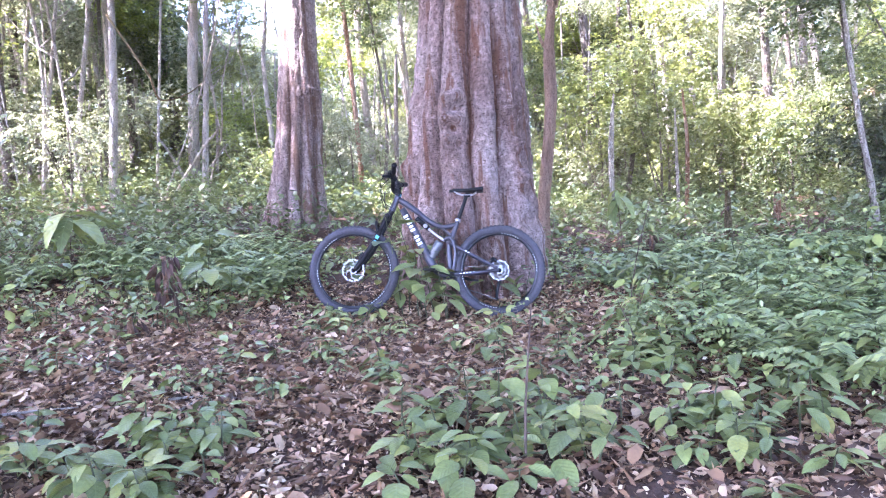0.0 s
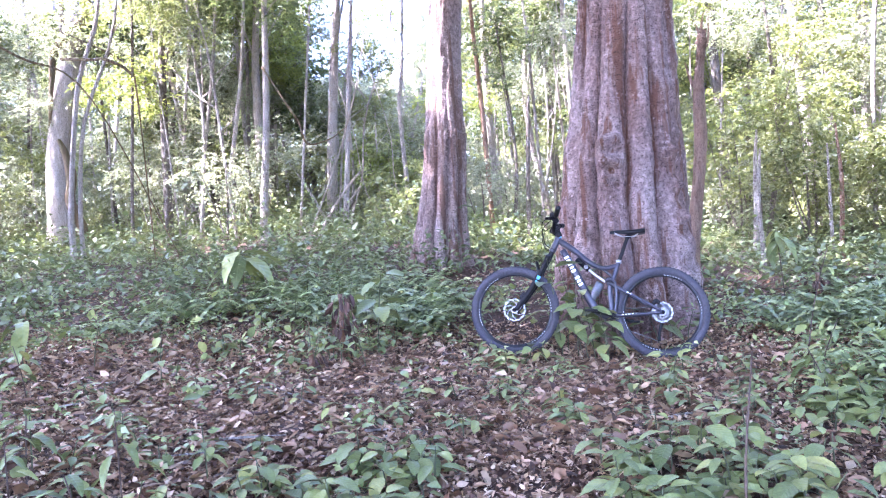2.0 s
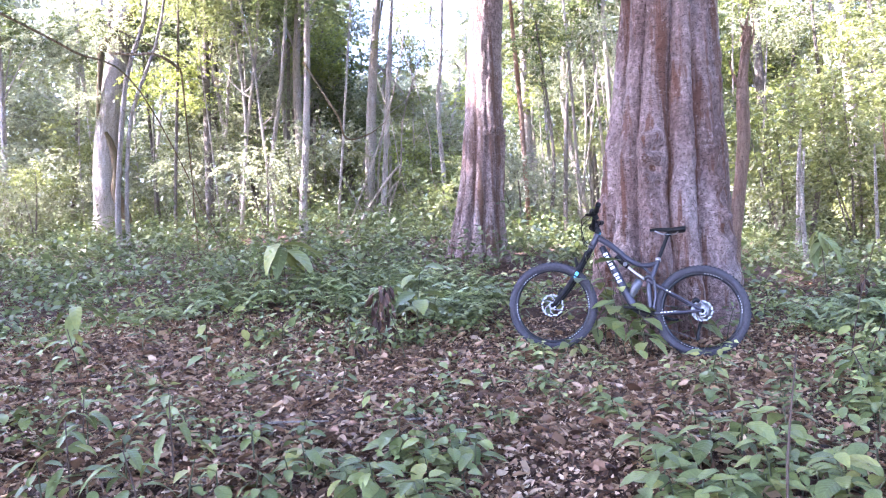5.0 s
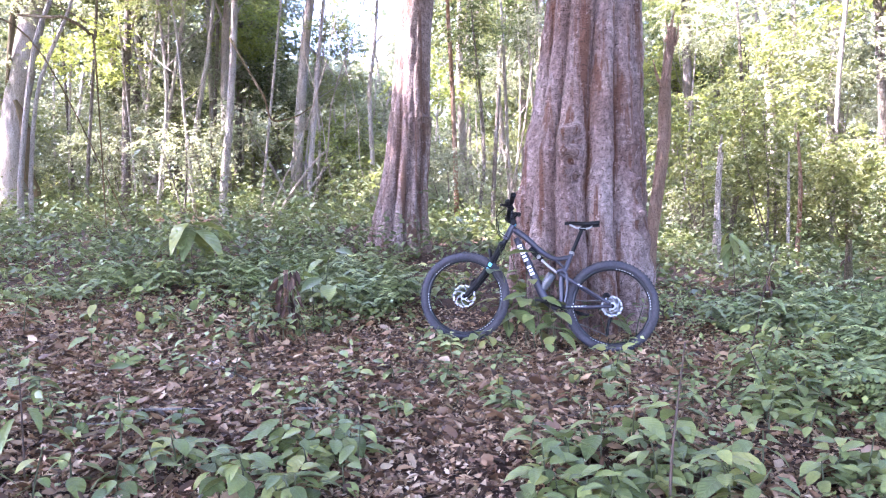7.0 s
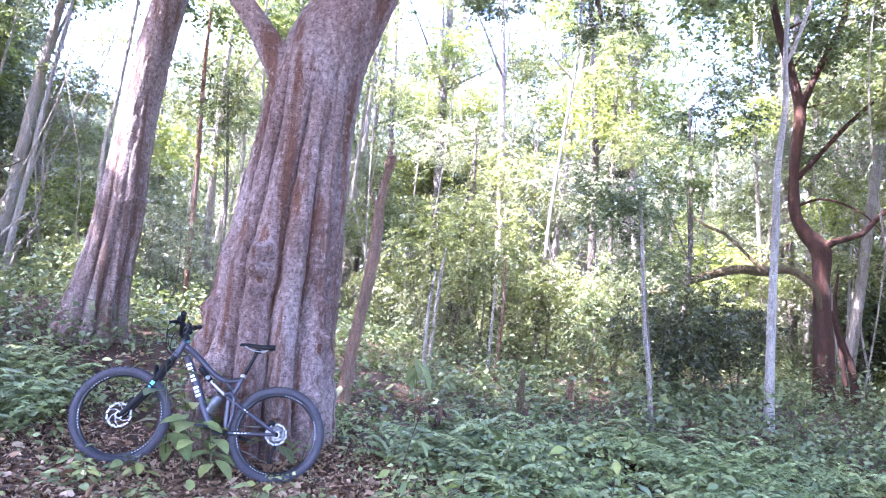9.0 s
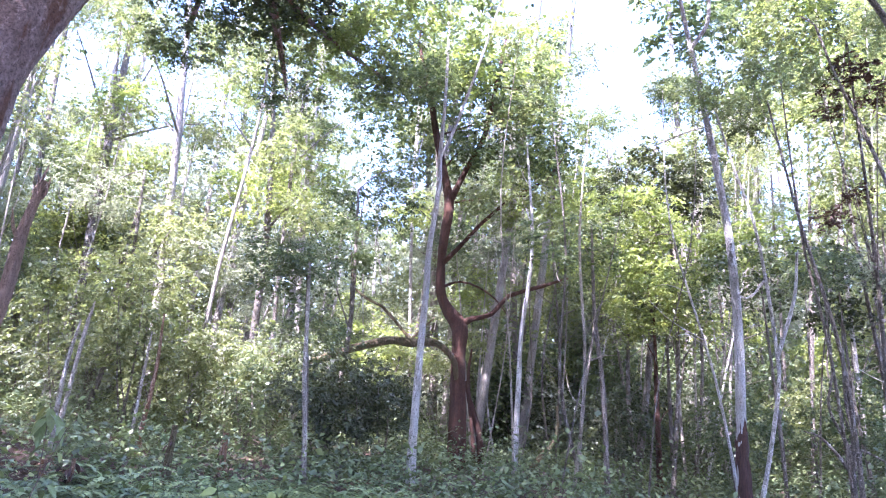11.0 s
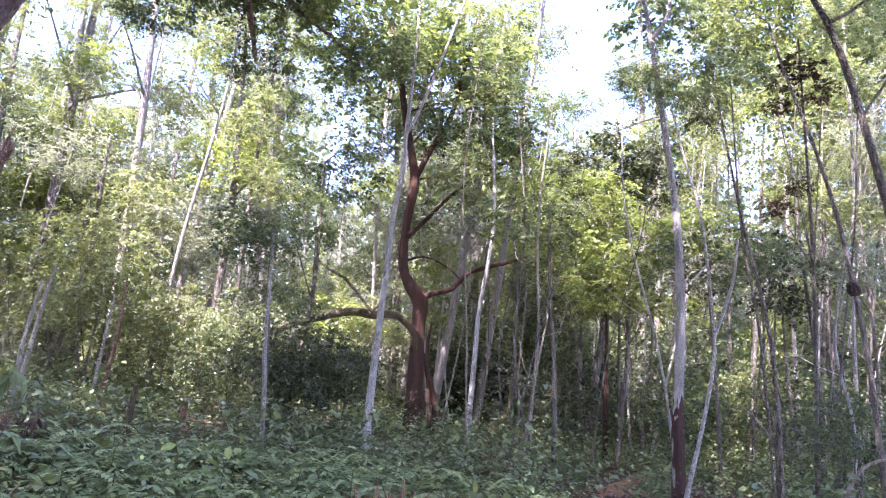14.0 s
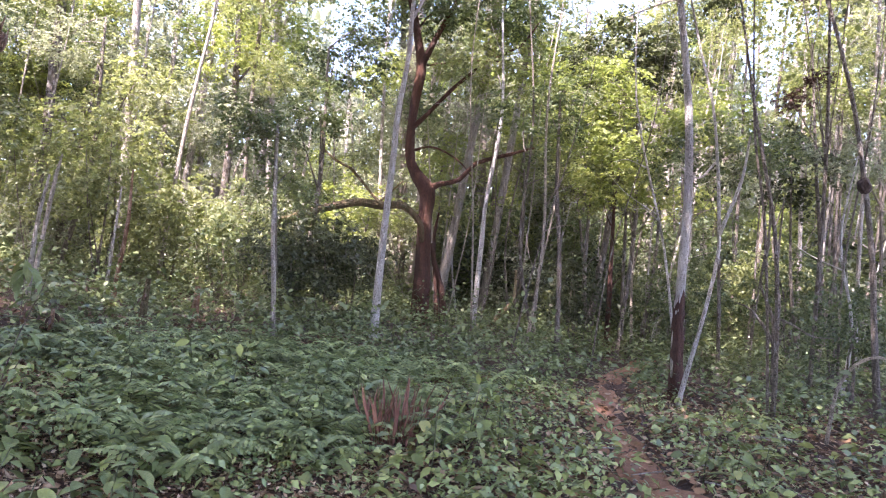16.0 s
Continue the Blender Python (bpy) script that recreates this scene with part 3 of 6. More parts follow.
for pts, r, mt, cr in (
    ([(-7.94, 10.39, 2.1), (-7.82, 10.47, 3.52), (-7.4, 10.75, 4.98), (-7.17, 10.89, 6.8)], 0.041, M_PALE, [(-7.1, 11, 7.2, 1.2, "light")]),
    ([(-8.05, 10.31, 2.1), (-7.87, 10.43, 4.08), (-7.58, 10.63, 5.25), (-7.47, 10.7, 6.7)], 0.052, M_PALE, [(-7.6, 11.2, 7.0, 1.3, "mid")]),
    ([(-8.36, 12.51, 2.12), (-8.26, 12.57, 3.97), (-8.15, 12.63, 5.99), (-8.09, 12.67, 8.2)], 0.04, M_GREY, [(-8.6, 12.9, 6.6, 1.2, "light"), (-8, 12.6, 8.6, 1.5, "mid")]),
    ([(-8.45, 14.76, 2.99), (-8.32, 14.83, 4.8), (-8.19, 14.9, 5.98), (-8.05, 14.97, 9.2)], 0.05, M_PALE, [(-8.3, 15.2, 8.2, 1.7, "mid")]),
    ([(-7.69, 14.03, 2.61), (-7.42, 14.17, 4.58), (-7.22, 14.26, 6.19), (-7.06, 14.33, 8.5)], 0.052, M_PALE, [(-7.4, 14.5, 7.6, 1.6, "light")]),
    ([(-6.76, 13.37, 2.37), (-6.54, 13.47, 3.88), (-6.35, 13.55, 5.17), (-6.15, 13.64, 7.6)], 0.062, M_PALE, [(-6.4, 14.0, 7.6, 1.5, "mid")]),
    ([(-5.38, 11.79, 1.9), (-5.25, 11.84, 3.37), (-5.15, 11.89, 5.4), (-5.04, 11.93, 8.2)], 0.085, M_PALE, [(-5.2, 12.2, 5.9, 1.0, "mid"), (-4.8, 12.2, 8.3, 1.6, "mid")]),
    ([(-7.56, 16.3, 2.82), (-7.45, 16.35, 5.48), (-7.28, 16.42, 9.2)], 0.057, M_GREY, [(-7.2, 16.6, 8.6, 1.7, "mid")]),
    ([(-4.02, 12.26, 1.69), (-3.86, 12.31, 3.54), (-3.78, 12.33, 4.47), (-3.55, 12.39, 6.6)], 0.06, M_PALE, []),
    ([(-3.1, 13.51, 2.37), (-3.14, 13.5, 3.83), (-3.03, 13.52, 4.72), (-2.83, 13.56, 7.4)], 0.056, M_PALE, [(-2.9, 13.8, 7.6, 1.3, "mid")]),
    ([(-1.5, 13.72, 1.73), (-1.53, 13.72, 3.4), (-1.61, 13.72, 5.63), (-1.59, 13.72, 7.4)], 0.06, M_DEAD, [(-1.5, 14.2, 5.4, 1.1, "light"), (-1.4, 14.0, 7.4, 1.5, "mid")]),
    ([(-0.75, 12.76, 1.63), (-0.64, 12.76, 3.26), (-0.6, 12.76, 3.66)], 0.052, M_GREY, []),
    ([(0.29, 15.75, 2.37), (0.25, 15.75, 4.86), (0.24, 15.75, 8.35)], 0.08, M_PALE, [(0.4, 16.0, 8.2, 1.8, "mid")]),
    ([(2.7, 11.34, 0.73), (2.78, 11.32, 1.84), (2.84, 11.3, 2.44)], 0.04, M_PALE, []),
    ([(2.25, 9.33, 0.57), (2.24, 9.33, 1.26), (2.3, 9.32, 1.92)], 0.034, M_PALE, []),
    ([(3.35, 10.09, 0.62), (3.37, 10.09, 1.43), (3.38, 10.08, 1.99)], 0.03, M_PALE, []),
    ([(3.46, 10.06, 0.64), (3.51, 10.04, 1.45), (3.49, 10.05, 2.25)], 0.04, M_DEAD, []),
    ([(4.86, 7.95, 0.19), (4.76, 8.0, 1.31), (4.68, 8.05, 2.13), (4.6, 8.08, 3.1)], 0.036, M_GREY, [(4.5, 8.4, 2.9, 0.75, "mid"), (5.0, 8.6, 2.2, 0.6, "mid")]),
    ([(9.81, 10.45, 0.66), (9.67, 10.57, 1.97), (9.7, 10.55, 2.6)], 0.05, M_RED, []),
    ([(8.87, 8.37, 0.29), (8.87, 8.36, 1.86), (8.88, 8.36, 2.65), (8.94, 8.29, 3.57), (8.96, 8.27, 4.41), (8.86, 8.38, 5.9)], 0.05, M_WHITE, [(9.3, 8.9, 5.2, 1.0, "light"), (9.2, 8.8, 6.5, 1.2, "mid")]),
    ([(7.17, 2.47, 0.49), (7.16, 2.49, 1.06), (7.14, 2.55, 1.82), (7.08, 2.67, 2.48), (7.02, 2.81, 3.16), (6.9, 3.0, 4.4)], 0.026, M_GREY, [(6.9, 3.0, 4.7, 0.5, "light")]),
    ([(8.83, 6.44, 0.37), (8.76, 6.52, 1.74), (8.68, 6.63, 2.78), (8.63, 6.68, 4.2)], 0.044, M_GREY, [(8.7, 7.0, 4.0, 0.9, "mid")]),
    ([(10.91, 7.01, 0.31), (10.88, 7.05, 1.26), (10.85, 7.1, 3.2)], 0.06, M_RED, [(11, 7.4, 3.4, 1.0, "light")]),
    ([(11.87, 7.37, 0.33), (11.83, 7.44, 1.53), (11.8, 7.5, 3.6)], 0.045, M_GREY, [(11.8, 7.8, 3.8, 1.1, "light")]),
    ([(11.5, 7.89, 0.33), (11.4, 8.03, 1.67), (11.39, 8.04, 3.6)], 0.056, M_GREY, [(11.4, 8.3, 3.9, 1.1, "mid")]),
    ([(11.52, 3.73, 0.86), (11.49, 3.78, 2.13), (11.45, 3.91, 3.42), (11.37, 4.09, 5.6)], 0.038, M_GREY, [(11.4, 4.3, 5.8, 1.0, "light")]),
    ([(12.53, 3.86, 0.97), (12.5, 3.95, 2.33), (12.49, 3.97, 4.6)], 0.04, M_GREY, [(12.5, 4.2, 4.9, 1.1, "light")]),
    ([(10.07, 4.53, 0.39), (10.05, 4.58, 1.36), (9.98, 4.71, 3.2)], 0.036, M_GREY, [(10, 5, 3.4, 0.9, "mid")]),
    ([(11.42, 3.98, 0.49), (11.35, 4.14, 1.84), (11.32, 4.22, 3.4)], 0.034, M_GREY, [(11.3, 4.4, 3.5, 0.9, "dark")]),
    ([(7.15, 2.52, 0.3), (7.1, 2.64, 1.9), (7.03, 2.79, 2.93), (6.98, 2.89, 4.6)], 0.018, M_GREY, []),
):
    word = {"pale_bark": "pale sunlit", "grey_bark": "grey-brown", "red_bark": "reddish", "white_bark": "whitish", "dead_wood": "dead brown"}[mt.name]
    top = Vector(pts[-1])
    mid = Vector(pts[-2])
    twigs = [([tuple(mid), tuple(mid + Vector((0.18, 0.02, 0.22))), tuple(mid + Vector((0.42, 0.05, 0.35)))], [r * 0.25, r * 0.16, 0.003]),
             ([tuple(mid.lerp(top, 0.6)), tuple(mid.lerp(top, 0.6) + Vector((-0.15, 0.03, 0.18))), tuple(mid.lerp(top, 0.6) + Vector((-0.3, 0.05, 0.45)))], [r * 0.22, r * 0.14, 0.003])]
    tree(f"slender {word} trunk among the undergrowth", pts, [r * 1.0, r * 0.8, r * 0.7, r * 0.35], mt, cr, group=THIN, rough=0.18, branches=twigs if len(cr) else ())

tree("broken dead trunk, splintered at the top, leaning beside the big tree", [(1.09, 7.95, 0.3), (1.13, 7.92, 0.79), (1.22, 7.89, 1.4), (1.29, 7.89, 1.9), (1.31, 7.88, 2.49), (1.40, 7.86, 3.1)], [0.082, 0.070, 0.064, 0.067, 0.056, 0.037], M_SNAG, name="dead_tree", category="dead tree", seg=14, rings=26, rough=0.25,
     branches=[([(1.33, 7.86, 2.95), (1.37, 7.85, 3.1), (1.41, 7.84, 3.28)], [0.03, 0.02, 0.004]), ([(1.37, 7.9, 2.95), (1.36, 7.92, 3.1), (1.33, 7.93, 3.2)], [0.025, 0.015, 0.003]), ([(1.30, 7.86, 2.45), (1.22, 7.82, 2.55), (1.17, 7.80, 2.75)], [0.03, 0.02, 0.004]), ([(1.40, 7.82, 2.9), (1.43, 7.80, 3.0), (1.44, 7.79, 3.14)], [0.025, 0.015, 0.003])])
tree("slender white-barked tree forking into two bare stems", [(6.19, 7.56, 0.09), (6.18, 7.57, 0.92), (6.18, 7.57, 1.85), (6.19, 7.56, 2.74), (6.19, 7.56, 3.41), (6.24, 7.52, 4.28), (6.23, 7.53, 4.85), (6.24, 7.53, 5.62), (6.22, 7.54, 6.75), (6.18, 7.59, 8.4)], [0.075, 0.055, 0.047, 0.043, 0.04, 0.037, 0.033, 0.025, 0.021, 0.018], M_WHITE,
     [(6.2, 7.8, 8.8, 1.4, "mid")], seg=12, rings=40, branches=[([(6.23, 7.53, 4.80), (6.33, 7.46, 5.09), (6.5, 7.32, 5.85), (6.7, 7.16, 6.83), (6.95, 7.0, 8.1)], [0.030, 0.027, 0.024, 0.021, 0.015])], rough=0.12)
tree("crooked dark red tree with a burl and spreading limbs", [(9.0, 9.97, 0.2), (8.96, 10.0, 1.43), (8.92, 10.04, 2.4), (8.91, 10.04, 2.90), (8.72, 10.2, 3.2), (8.6, 10.29, 3.52), (8.57, 10.31, 4.08), (8.59, 10.3, 4.72), (8.62, 10.27, 5.32), (8.5, 10.37, 6.02), (8.34, 10.48, 6.72), (8.16, 10.61, 7.69), (7.91, 10.79, 8.79)],
     [0.165, 0.145, 0.135, 0.160, 0.115, 0.095, 0.085, 0.090, 0.095, 0.075, 0.065, 0.055, 0.03], M_RED,
     [(8.0, 10.8, 9.2, 1.9, "mid"), (8.2, 10.6, 7.9, 1.2, "mid"), (9.6, 9.5, 7.9, 1.3, "mid"), (9.3, 9.8, 8.6, 1.6, "young"), (9.8, 9.2, 7.2, 1.2, "light"), (7.2, 11.0, 7.6, 1.5, "mid"), (10.4, 8.9, 5.6, 0.9, "young"), (9.0, 10.2, 6.6, 1.0, "mid")], seg=28, rings=90, rough=0.26,
     branches=[([(8.90, 10.03, 2.90), (9.03, 9.84, 3.04), (9.31, 9.6, 3.16), (9.53, 9.4, 3.52), (9.98, 8.95, 3.75), (10.3, 8.6, 3.92)], [0.075, 0.055, 0.045, 0.042, 0.035, 0.02]),
               ([(8.61, 10.27, 5.25), (8.76, 10.06, 5.91), (9.05, 9.82, 6.81), (9.21, 9.68, 8.22), (9.29, 9.61, 9.0)], [0.07, 0.06, 0.055, 0.04, 0.02]),
               ([(8.57, 10.3, 4.06), (8.75, 10.07, 4.38), (9.1, 9.78, 4.95), (9.56, 9.37, 5.55), (9.98, 8.95, 5.89), (10.22, 8.69, 6.46)], [0.055, 0.045, 0.038, 0.03, 0.024, 0.012]),
               ([(8.55, 10.3, 3.6), (8.9, 10.0, 3.75), (9.3, 9.6, 3.5), (9.6, 9.3, 3.0)], [0.03, 0.02, 0.016, 0.006])])
tree("broken rust-coloured stub leaning against the red tree", [(9.42, 9.75, 0.2), (9.36, 9.8, 0.9), (9.2, 9.92, 1.5), (9.1, 9.98, 1.9)], [0.075, 0.06, 0.05, 0.035], M_RED, name="dead_tree", category="dead tree", seg=12, rings=20, rough=0.4)
trail_tree = tree("straight grey-white trunk standing beside the trail", [(7.81, 3.84, -0.04), (7.79, 3.88, 0.7), (7.79, 3.88, 1.38), (7.79, 3.88, 2.3), (7.77, 3.93, 3.19), (7.72, 4.0, 3.9), (7.67, 4.09, 4.57), (7.61, 4.18, 5.26), (7.52, 4.29, 6.06), (7.44, 4.38, 6.8)], [0.080, 0.060, 0.055, 0.051, 0.047, 0.044, 0.040, 0.035, 0.029, 0.022], M_WHITE,
     [(7.5, 4.6, 7.4, 0.9, "light")], seg=14, rings=40, rough=0.1, branches=[([(7.55, 4.25, 5.8), (7.70, 4.1, 6.2), (7.72, 4.1, 6.9)], [0.03, 0.025, 0.02])])
part("foot_bark", tube("foot_bark", [(0, 0, -0.1), (-0.015, 0.02, 0.45), (-0.02, 0.04, 0.9), (-0.02, 0.04, 1.15), (-0.02, 0.04, 1.4)], [0.100, 0.073, 0.065, 0.059, 0.049], M_RED, 20, 60, 0.26, 4), trail_tree, "dark reddish bark on the foot of the trunk")
tree("thin leaning stem with a reddish foot beside the trail", [(7.42, 3.60, -0.05), (7.45, 3.55, 0.28), (7.51, 3.44, 0.9), (7.56, 3.34, 1.62), (7.56, 3.35, 1.99), (7.53, 3.4, 2.61), (7.48, 3.49, 3.33), (7.4, 3.64, 3.94), (7.3, 3.8, 4.7)], [0.032, 0.028, 0.023, 0.021, 0.019, 0.018, 0.015, 0.013, 0.010], M_WHITE, [(7.2, 3.9, 5.0, 0.5, "light")], rings=24,
     branches=[([(7.56, 3.34, 1.9), (7.68, 3.2, 2.5), (7.7, 3.15, 3.0)], [0.022, 0.018, 0.012]), ([(7.52, 3.42, 2.7), (7.40, 3.55, 2.5), (7.25, 3.7, 2.62)], [0.014, 0.010, 0.004])])
tree("bowed trunk carrying a dark nest-like growth", [(8.84, 2.08, 0.2), (8.80, 2.17, 1.08), (8.79, 2.21, 1.66), (8.76, 2.29, 2.33), (8.75, 2.34, 2.65), (8.7, 2.48, 3.5), (8.62, 2.7, 4.42), (8.5, 2.95, 5.3), (8.4, 3.1, 6.0)], [0.040, 0.033, 0.030, 0.028, 0.026, 0.024, 0.022, 0.017, 0.013], M_GREY, [(8.5, 3.5, 6.3, 0.8, "light")], rings=26)
tree("dark leaning trunk with bare twigs", [(7.15, 1.0, 0.0), (7.05, 1.2, 1.4), (6.95, 1.44, 2.85), (6.92, 1.56, 3.5), (6.87, 1.7, 4.21), (6.82, 1.85, 4.78), (6.76, 2.02, 5.26), (6.7, 2.2, 6.2)], [0.043, 0.038, 0.036, 0.034, 0.033, 0.030, 0.026, 0.020], M_GREY, [(6.8, 2.3, 6.8, 0.9, "light")], rings=26,
     branches=[([(6.82, 1.85, 4.78), (7.0, 1.6, 5.0), (7.2, 1.3, 5.5)], [0.02, 0.014, 0.004]), ([(6.78, 1.98, 5.1), (6.6, 2.3, 5.4), (6.5, 2.6, 5.9)], [0.018, 0.012, 0.004]), ([(6.9, 1.6, 3.8), (7.1, 1.4, 4.3), (7.15, 1.3, 4.9)], [0.014, 0.01, 0.003])])

# ---- background forest ----
FOREST = "background forest trees"


def sky_gap(deg):
    """Directions in which the canopy opens: how high it reaches there, as a share of the distance."""
    for lo, hi, reach in ((-37, -30, 0.36), (-57, -47, 0.46), (-18, -13, 0.46), (10.5, 18.5, 0.29), (39, 46, 0.42)):
        if lo < deg < hi:
            return reach
    return 0.0


def kept_open(deg, d):
    """Directions in which nearer trees stand free."""
    return (32.5 < deg < 42 and d < 19.5) or (-50 < deg < -27 and d < 15.5)


def forest():
    r = np.random.default_rng(21)
    count = 0
    for k in range(500):
        deg = r.uniform(-88, 58)
        az = radians(deg)
        d = r.uniform(15, 34) if k % 3 else r.uniform(17, 26)
        x, y = -math.sin(az) * d, math.cos(az) * d
        open_to = sky_gap(deg)
        if (open_to and d < 19) or kept_open(deg, d):
            continue
        g = gz(x, y)
        h = (r.uniform(0.50, 0.85) if deg < 0 else r.uniform(0.34, 0.62)) * d + 0.5
        if open_to:
            h = r.uniform(0.6, 0.9) * open_to * d
        lean = r.normal(0, 0.06, 2)
        pts = [(x, y, g), (x + lean[0] * h * 0.5 + r.normal(0, 0.2), y + lean[1] * h * 0.5, g + h * 0.5), (x + lean[0] * h, y + lean[1] * h, g + h)]
        rad = r.uniform(0.035, 0.10)
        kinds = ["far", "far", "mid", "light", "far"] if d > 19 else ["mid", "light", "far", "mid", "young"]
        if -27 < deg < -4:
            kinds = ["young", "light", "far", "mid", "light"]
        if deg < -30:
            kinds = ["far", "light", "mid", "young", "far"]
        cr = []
        for i in range(int(r.integers(4, 8))):
            u = r.uniform(0.18, 1.0)
            q = r.uniform(0.6, 1.25) * (1 if d < 20 else 1.3)
            cr.append((x + lean[0] * h * u + r.normal(0, 0.8), y + lean[1] * h * u + r.normal(0, 0.8), g + h * u, q, kinds[int(r.integers(0, 5))]))
        # Extra dense top crown, added high up to shade the ground below.
        if deg < -50 and d < 25:
            cr.append((pts[2][0], pts[2][1], g + h, 1.7, "dense"))
        tree("slender woodland tree with loose green foliage", pts, [rad * 1.2, rad, rad * 0.5], M_PALE if r.random() < 0.6 else M_GREY, cr, group=FOREST, seg=7, rings=6)
        count += 1
        if count >= 150:
            break


def poles():
    """Thin straight stems that fill the middle distance."""
    r = np.random.default_rng(52)
    for k in range(165):
        deg = r.uniform(-84, 56) if k < 110 else r.uniform(-84, -42)
        az, d = radians(deg), r.uniform(13, 27)
        x, y = -math.sin(az) * d, math.cos(az) * d
        if kept_open(deg, d):
            continue
        g, h = gz(x, y), r.uniform(5, 10)
        if sky_gap(deg):
            h = min(h, sky_gap(deg) * d)
        lean = r.normal(0, 0.07, 2)
        rad = r.uniform(0.014, 0.042)
        pts = [(x, y, g), (x + lean[0] * h * 0.35 + r.normal(0, 0.12), y + lean[1] * h * 0.35, g + h * 0.35), (x + lean[0] * h * 0.7 + r.normal(0, 0.15), y + lean[1] * h * 0.7, g + h * 0.7), (x + lean[0] * h, y + lean[1] * h, g + h)]
        bs = []
        for b in range(int(r.integers(2, 5))):
            u = r.uniform(0.35, 0.9)
            j = min(2, int(u * 3))
            lo, hi = (0.0, 0.35, 0.7)[j], (0.35, 0.7, 1.0)[j]
            q = Vector(pts[j]).lerp(Vector(pts[j + 1]), min(1.0, max(0.0, (u - lo) / (hi - lo))))
            a, ln = r.uniform(0, 6.28), r.uniform(0.5, 1.4)
            bs.append(([tuple(q), tuple(q + Vector((math.cos(a) * ln * 0.5, math.sin(a) * ln * 0.5, ln * 0.35))), tuple(q + Vector((math.cos(a) * ln, math.sin(a) * ln, ln * 0.9)))], [rad * 0.5, rad * 0.35, 0.004]))
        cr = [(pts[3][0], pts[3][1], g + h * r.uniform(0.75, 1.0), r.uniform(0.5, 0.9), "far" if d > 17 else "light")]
        tree("thin pole-like tree trunk with a few twigs", pts, [rad * 1.15, rad, rad * 0.8, rad * 0.5], M_PALE if deg > -30 or r.random() < 0.3 else M_GREY, cr, group="thin pole trees", seg=7, rings=12, branches=bs, rough=0.12, name="sapling", category="sapling")


poles()


def thin_stems():
    """Slender crooked stems between the trail and the thicket."""
    r = np.random.default_rng(88)
    for k in range(26):
        deg = r.uniform(-80, -44)
        az, d = radians(deg), r.uniform(9.5, 17)
        x, y = -math.sin(az) * d, math.cos(az) * d
        if path_mask(np.array(x), np.array(y)):
            continue
        g, h, rad = gz(x, y), r.uniform(3.0, 7.5), r.uniform(0.010, 0.026)
        lx, ly = r.normal(0, 0.09, 2) * h
        bow = r.normal(0, 0.16, 4)
        pts = [(x, y, g), (x + lx * 0.3 + bow[0], y + ly * 0.3 + bow[1], g + h * 0.3), (x + lx * 0.65 + bow[2], y + ly * 0.65 + bow[3], g + h * 0.65), (x + lx, y + ly, g + h)]
        bs = []
        for b in range(int(r.integers(1, 4))):
            q = Vector(pts[1]).lerp(Vector(pts[2]), r.uniform(0, 1))
            a, ln = r.uniform(0, 6.28), r.uniform(0.3, 1.0)
            bs.append(([tuple(q), tuple(q + Vector((math.cos(a) * ln * 0.6, math.sin(a) * ln * 0.6, ln * 0.25))), tuple(q + Vector((math.cos(a) * ln, math.sin(a) * ln, ln * r.uniform(0.1, 0.9))))], [rad * 0.5, rad * 0.35, 0.003]))
        cr = [(x + lx, y + ly, g + h, r.uniform(0.35, 0.6), ("mid", "light", "far")[k % 3])] if k % 2 else []
        tree("slender crooked stem in the shade beyond the trail", pts, [rad * 1.3, rad, rad * 0.75, rad * 0.4], (M_GREY, M_TWIG, M_GREY, M_WHITE)[k % 4], cr, group="thin pole trees", seg=6, rings=12, branches=bs, rough=0.15, name="sapling", category="sapling")


thin_stems()


def shrub(x, y, h, size, kind, label="leafy green shrub of the forest edge"):
    g = gz(x, y)
    root = new("shrub")
    root.location = (x, y, g)
    seed = abs(hash((round(x, 2), round(y, 2)))) % 89
    part("stem", tube("stem", [(0, 0, -0.05), (0.06, 0.03, h * 0.5), (0.02, 0.1, h)], [0.025, 0.018, 0.008], M_GREY, 5, 5, 0.1, seed), root)
    part("stem", tube("stem", [(0.03, 0, -0.05), (-0.2 * size, 0.03, h * 0.45), (-0.4 * size, -0.1, h * 0.9)], [0.018, 0.012, 0.006], M_GREY, 5, 5, 0.1, seed + 1), root)
    part("crown", CROWN[kind][seed % 4], root, "", Matrix.LocRotScale((0, 0, h * 0.8), Euler((0, 0, seed)), (size, size, min(size, h * 0.9))))
    return tagged(root, label, "shrub", "forest shrubs")


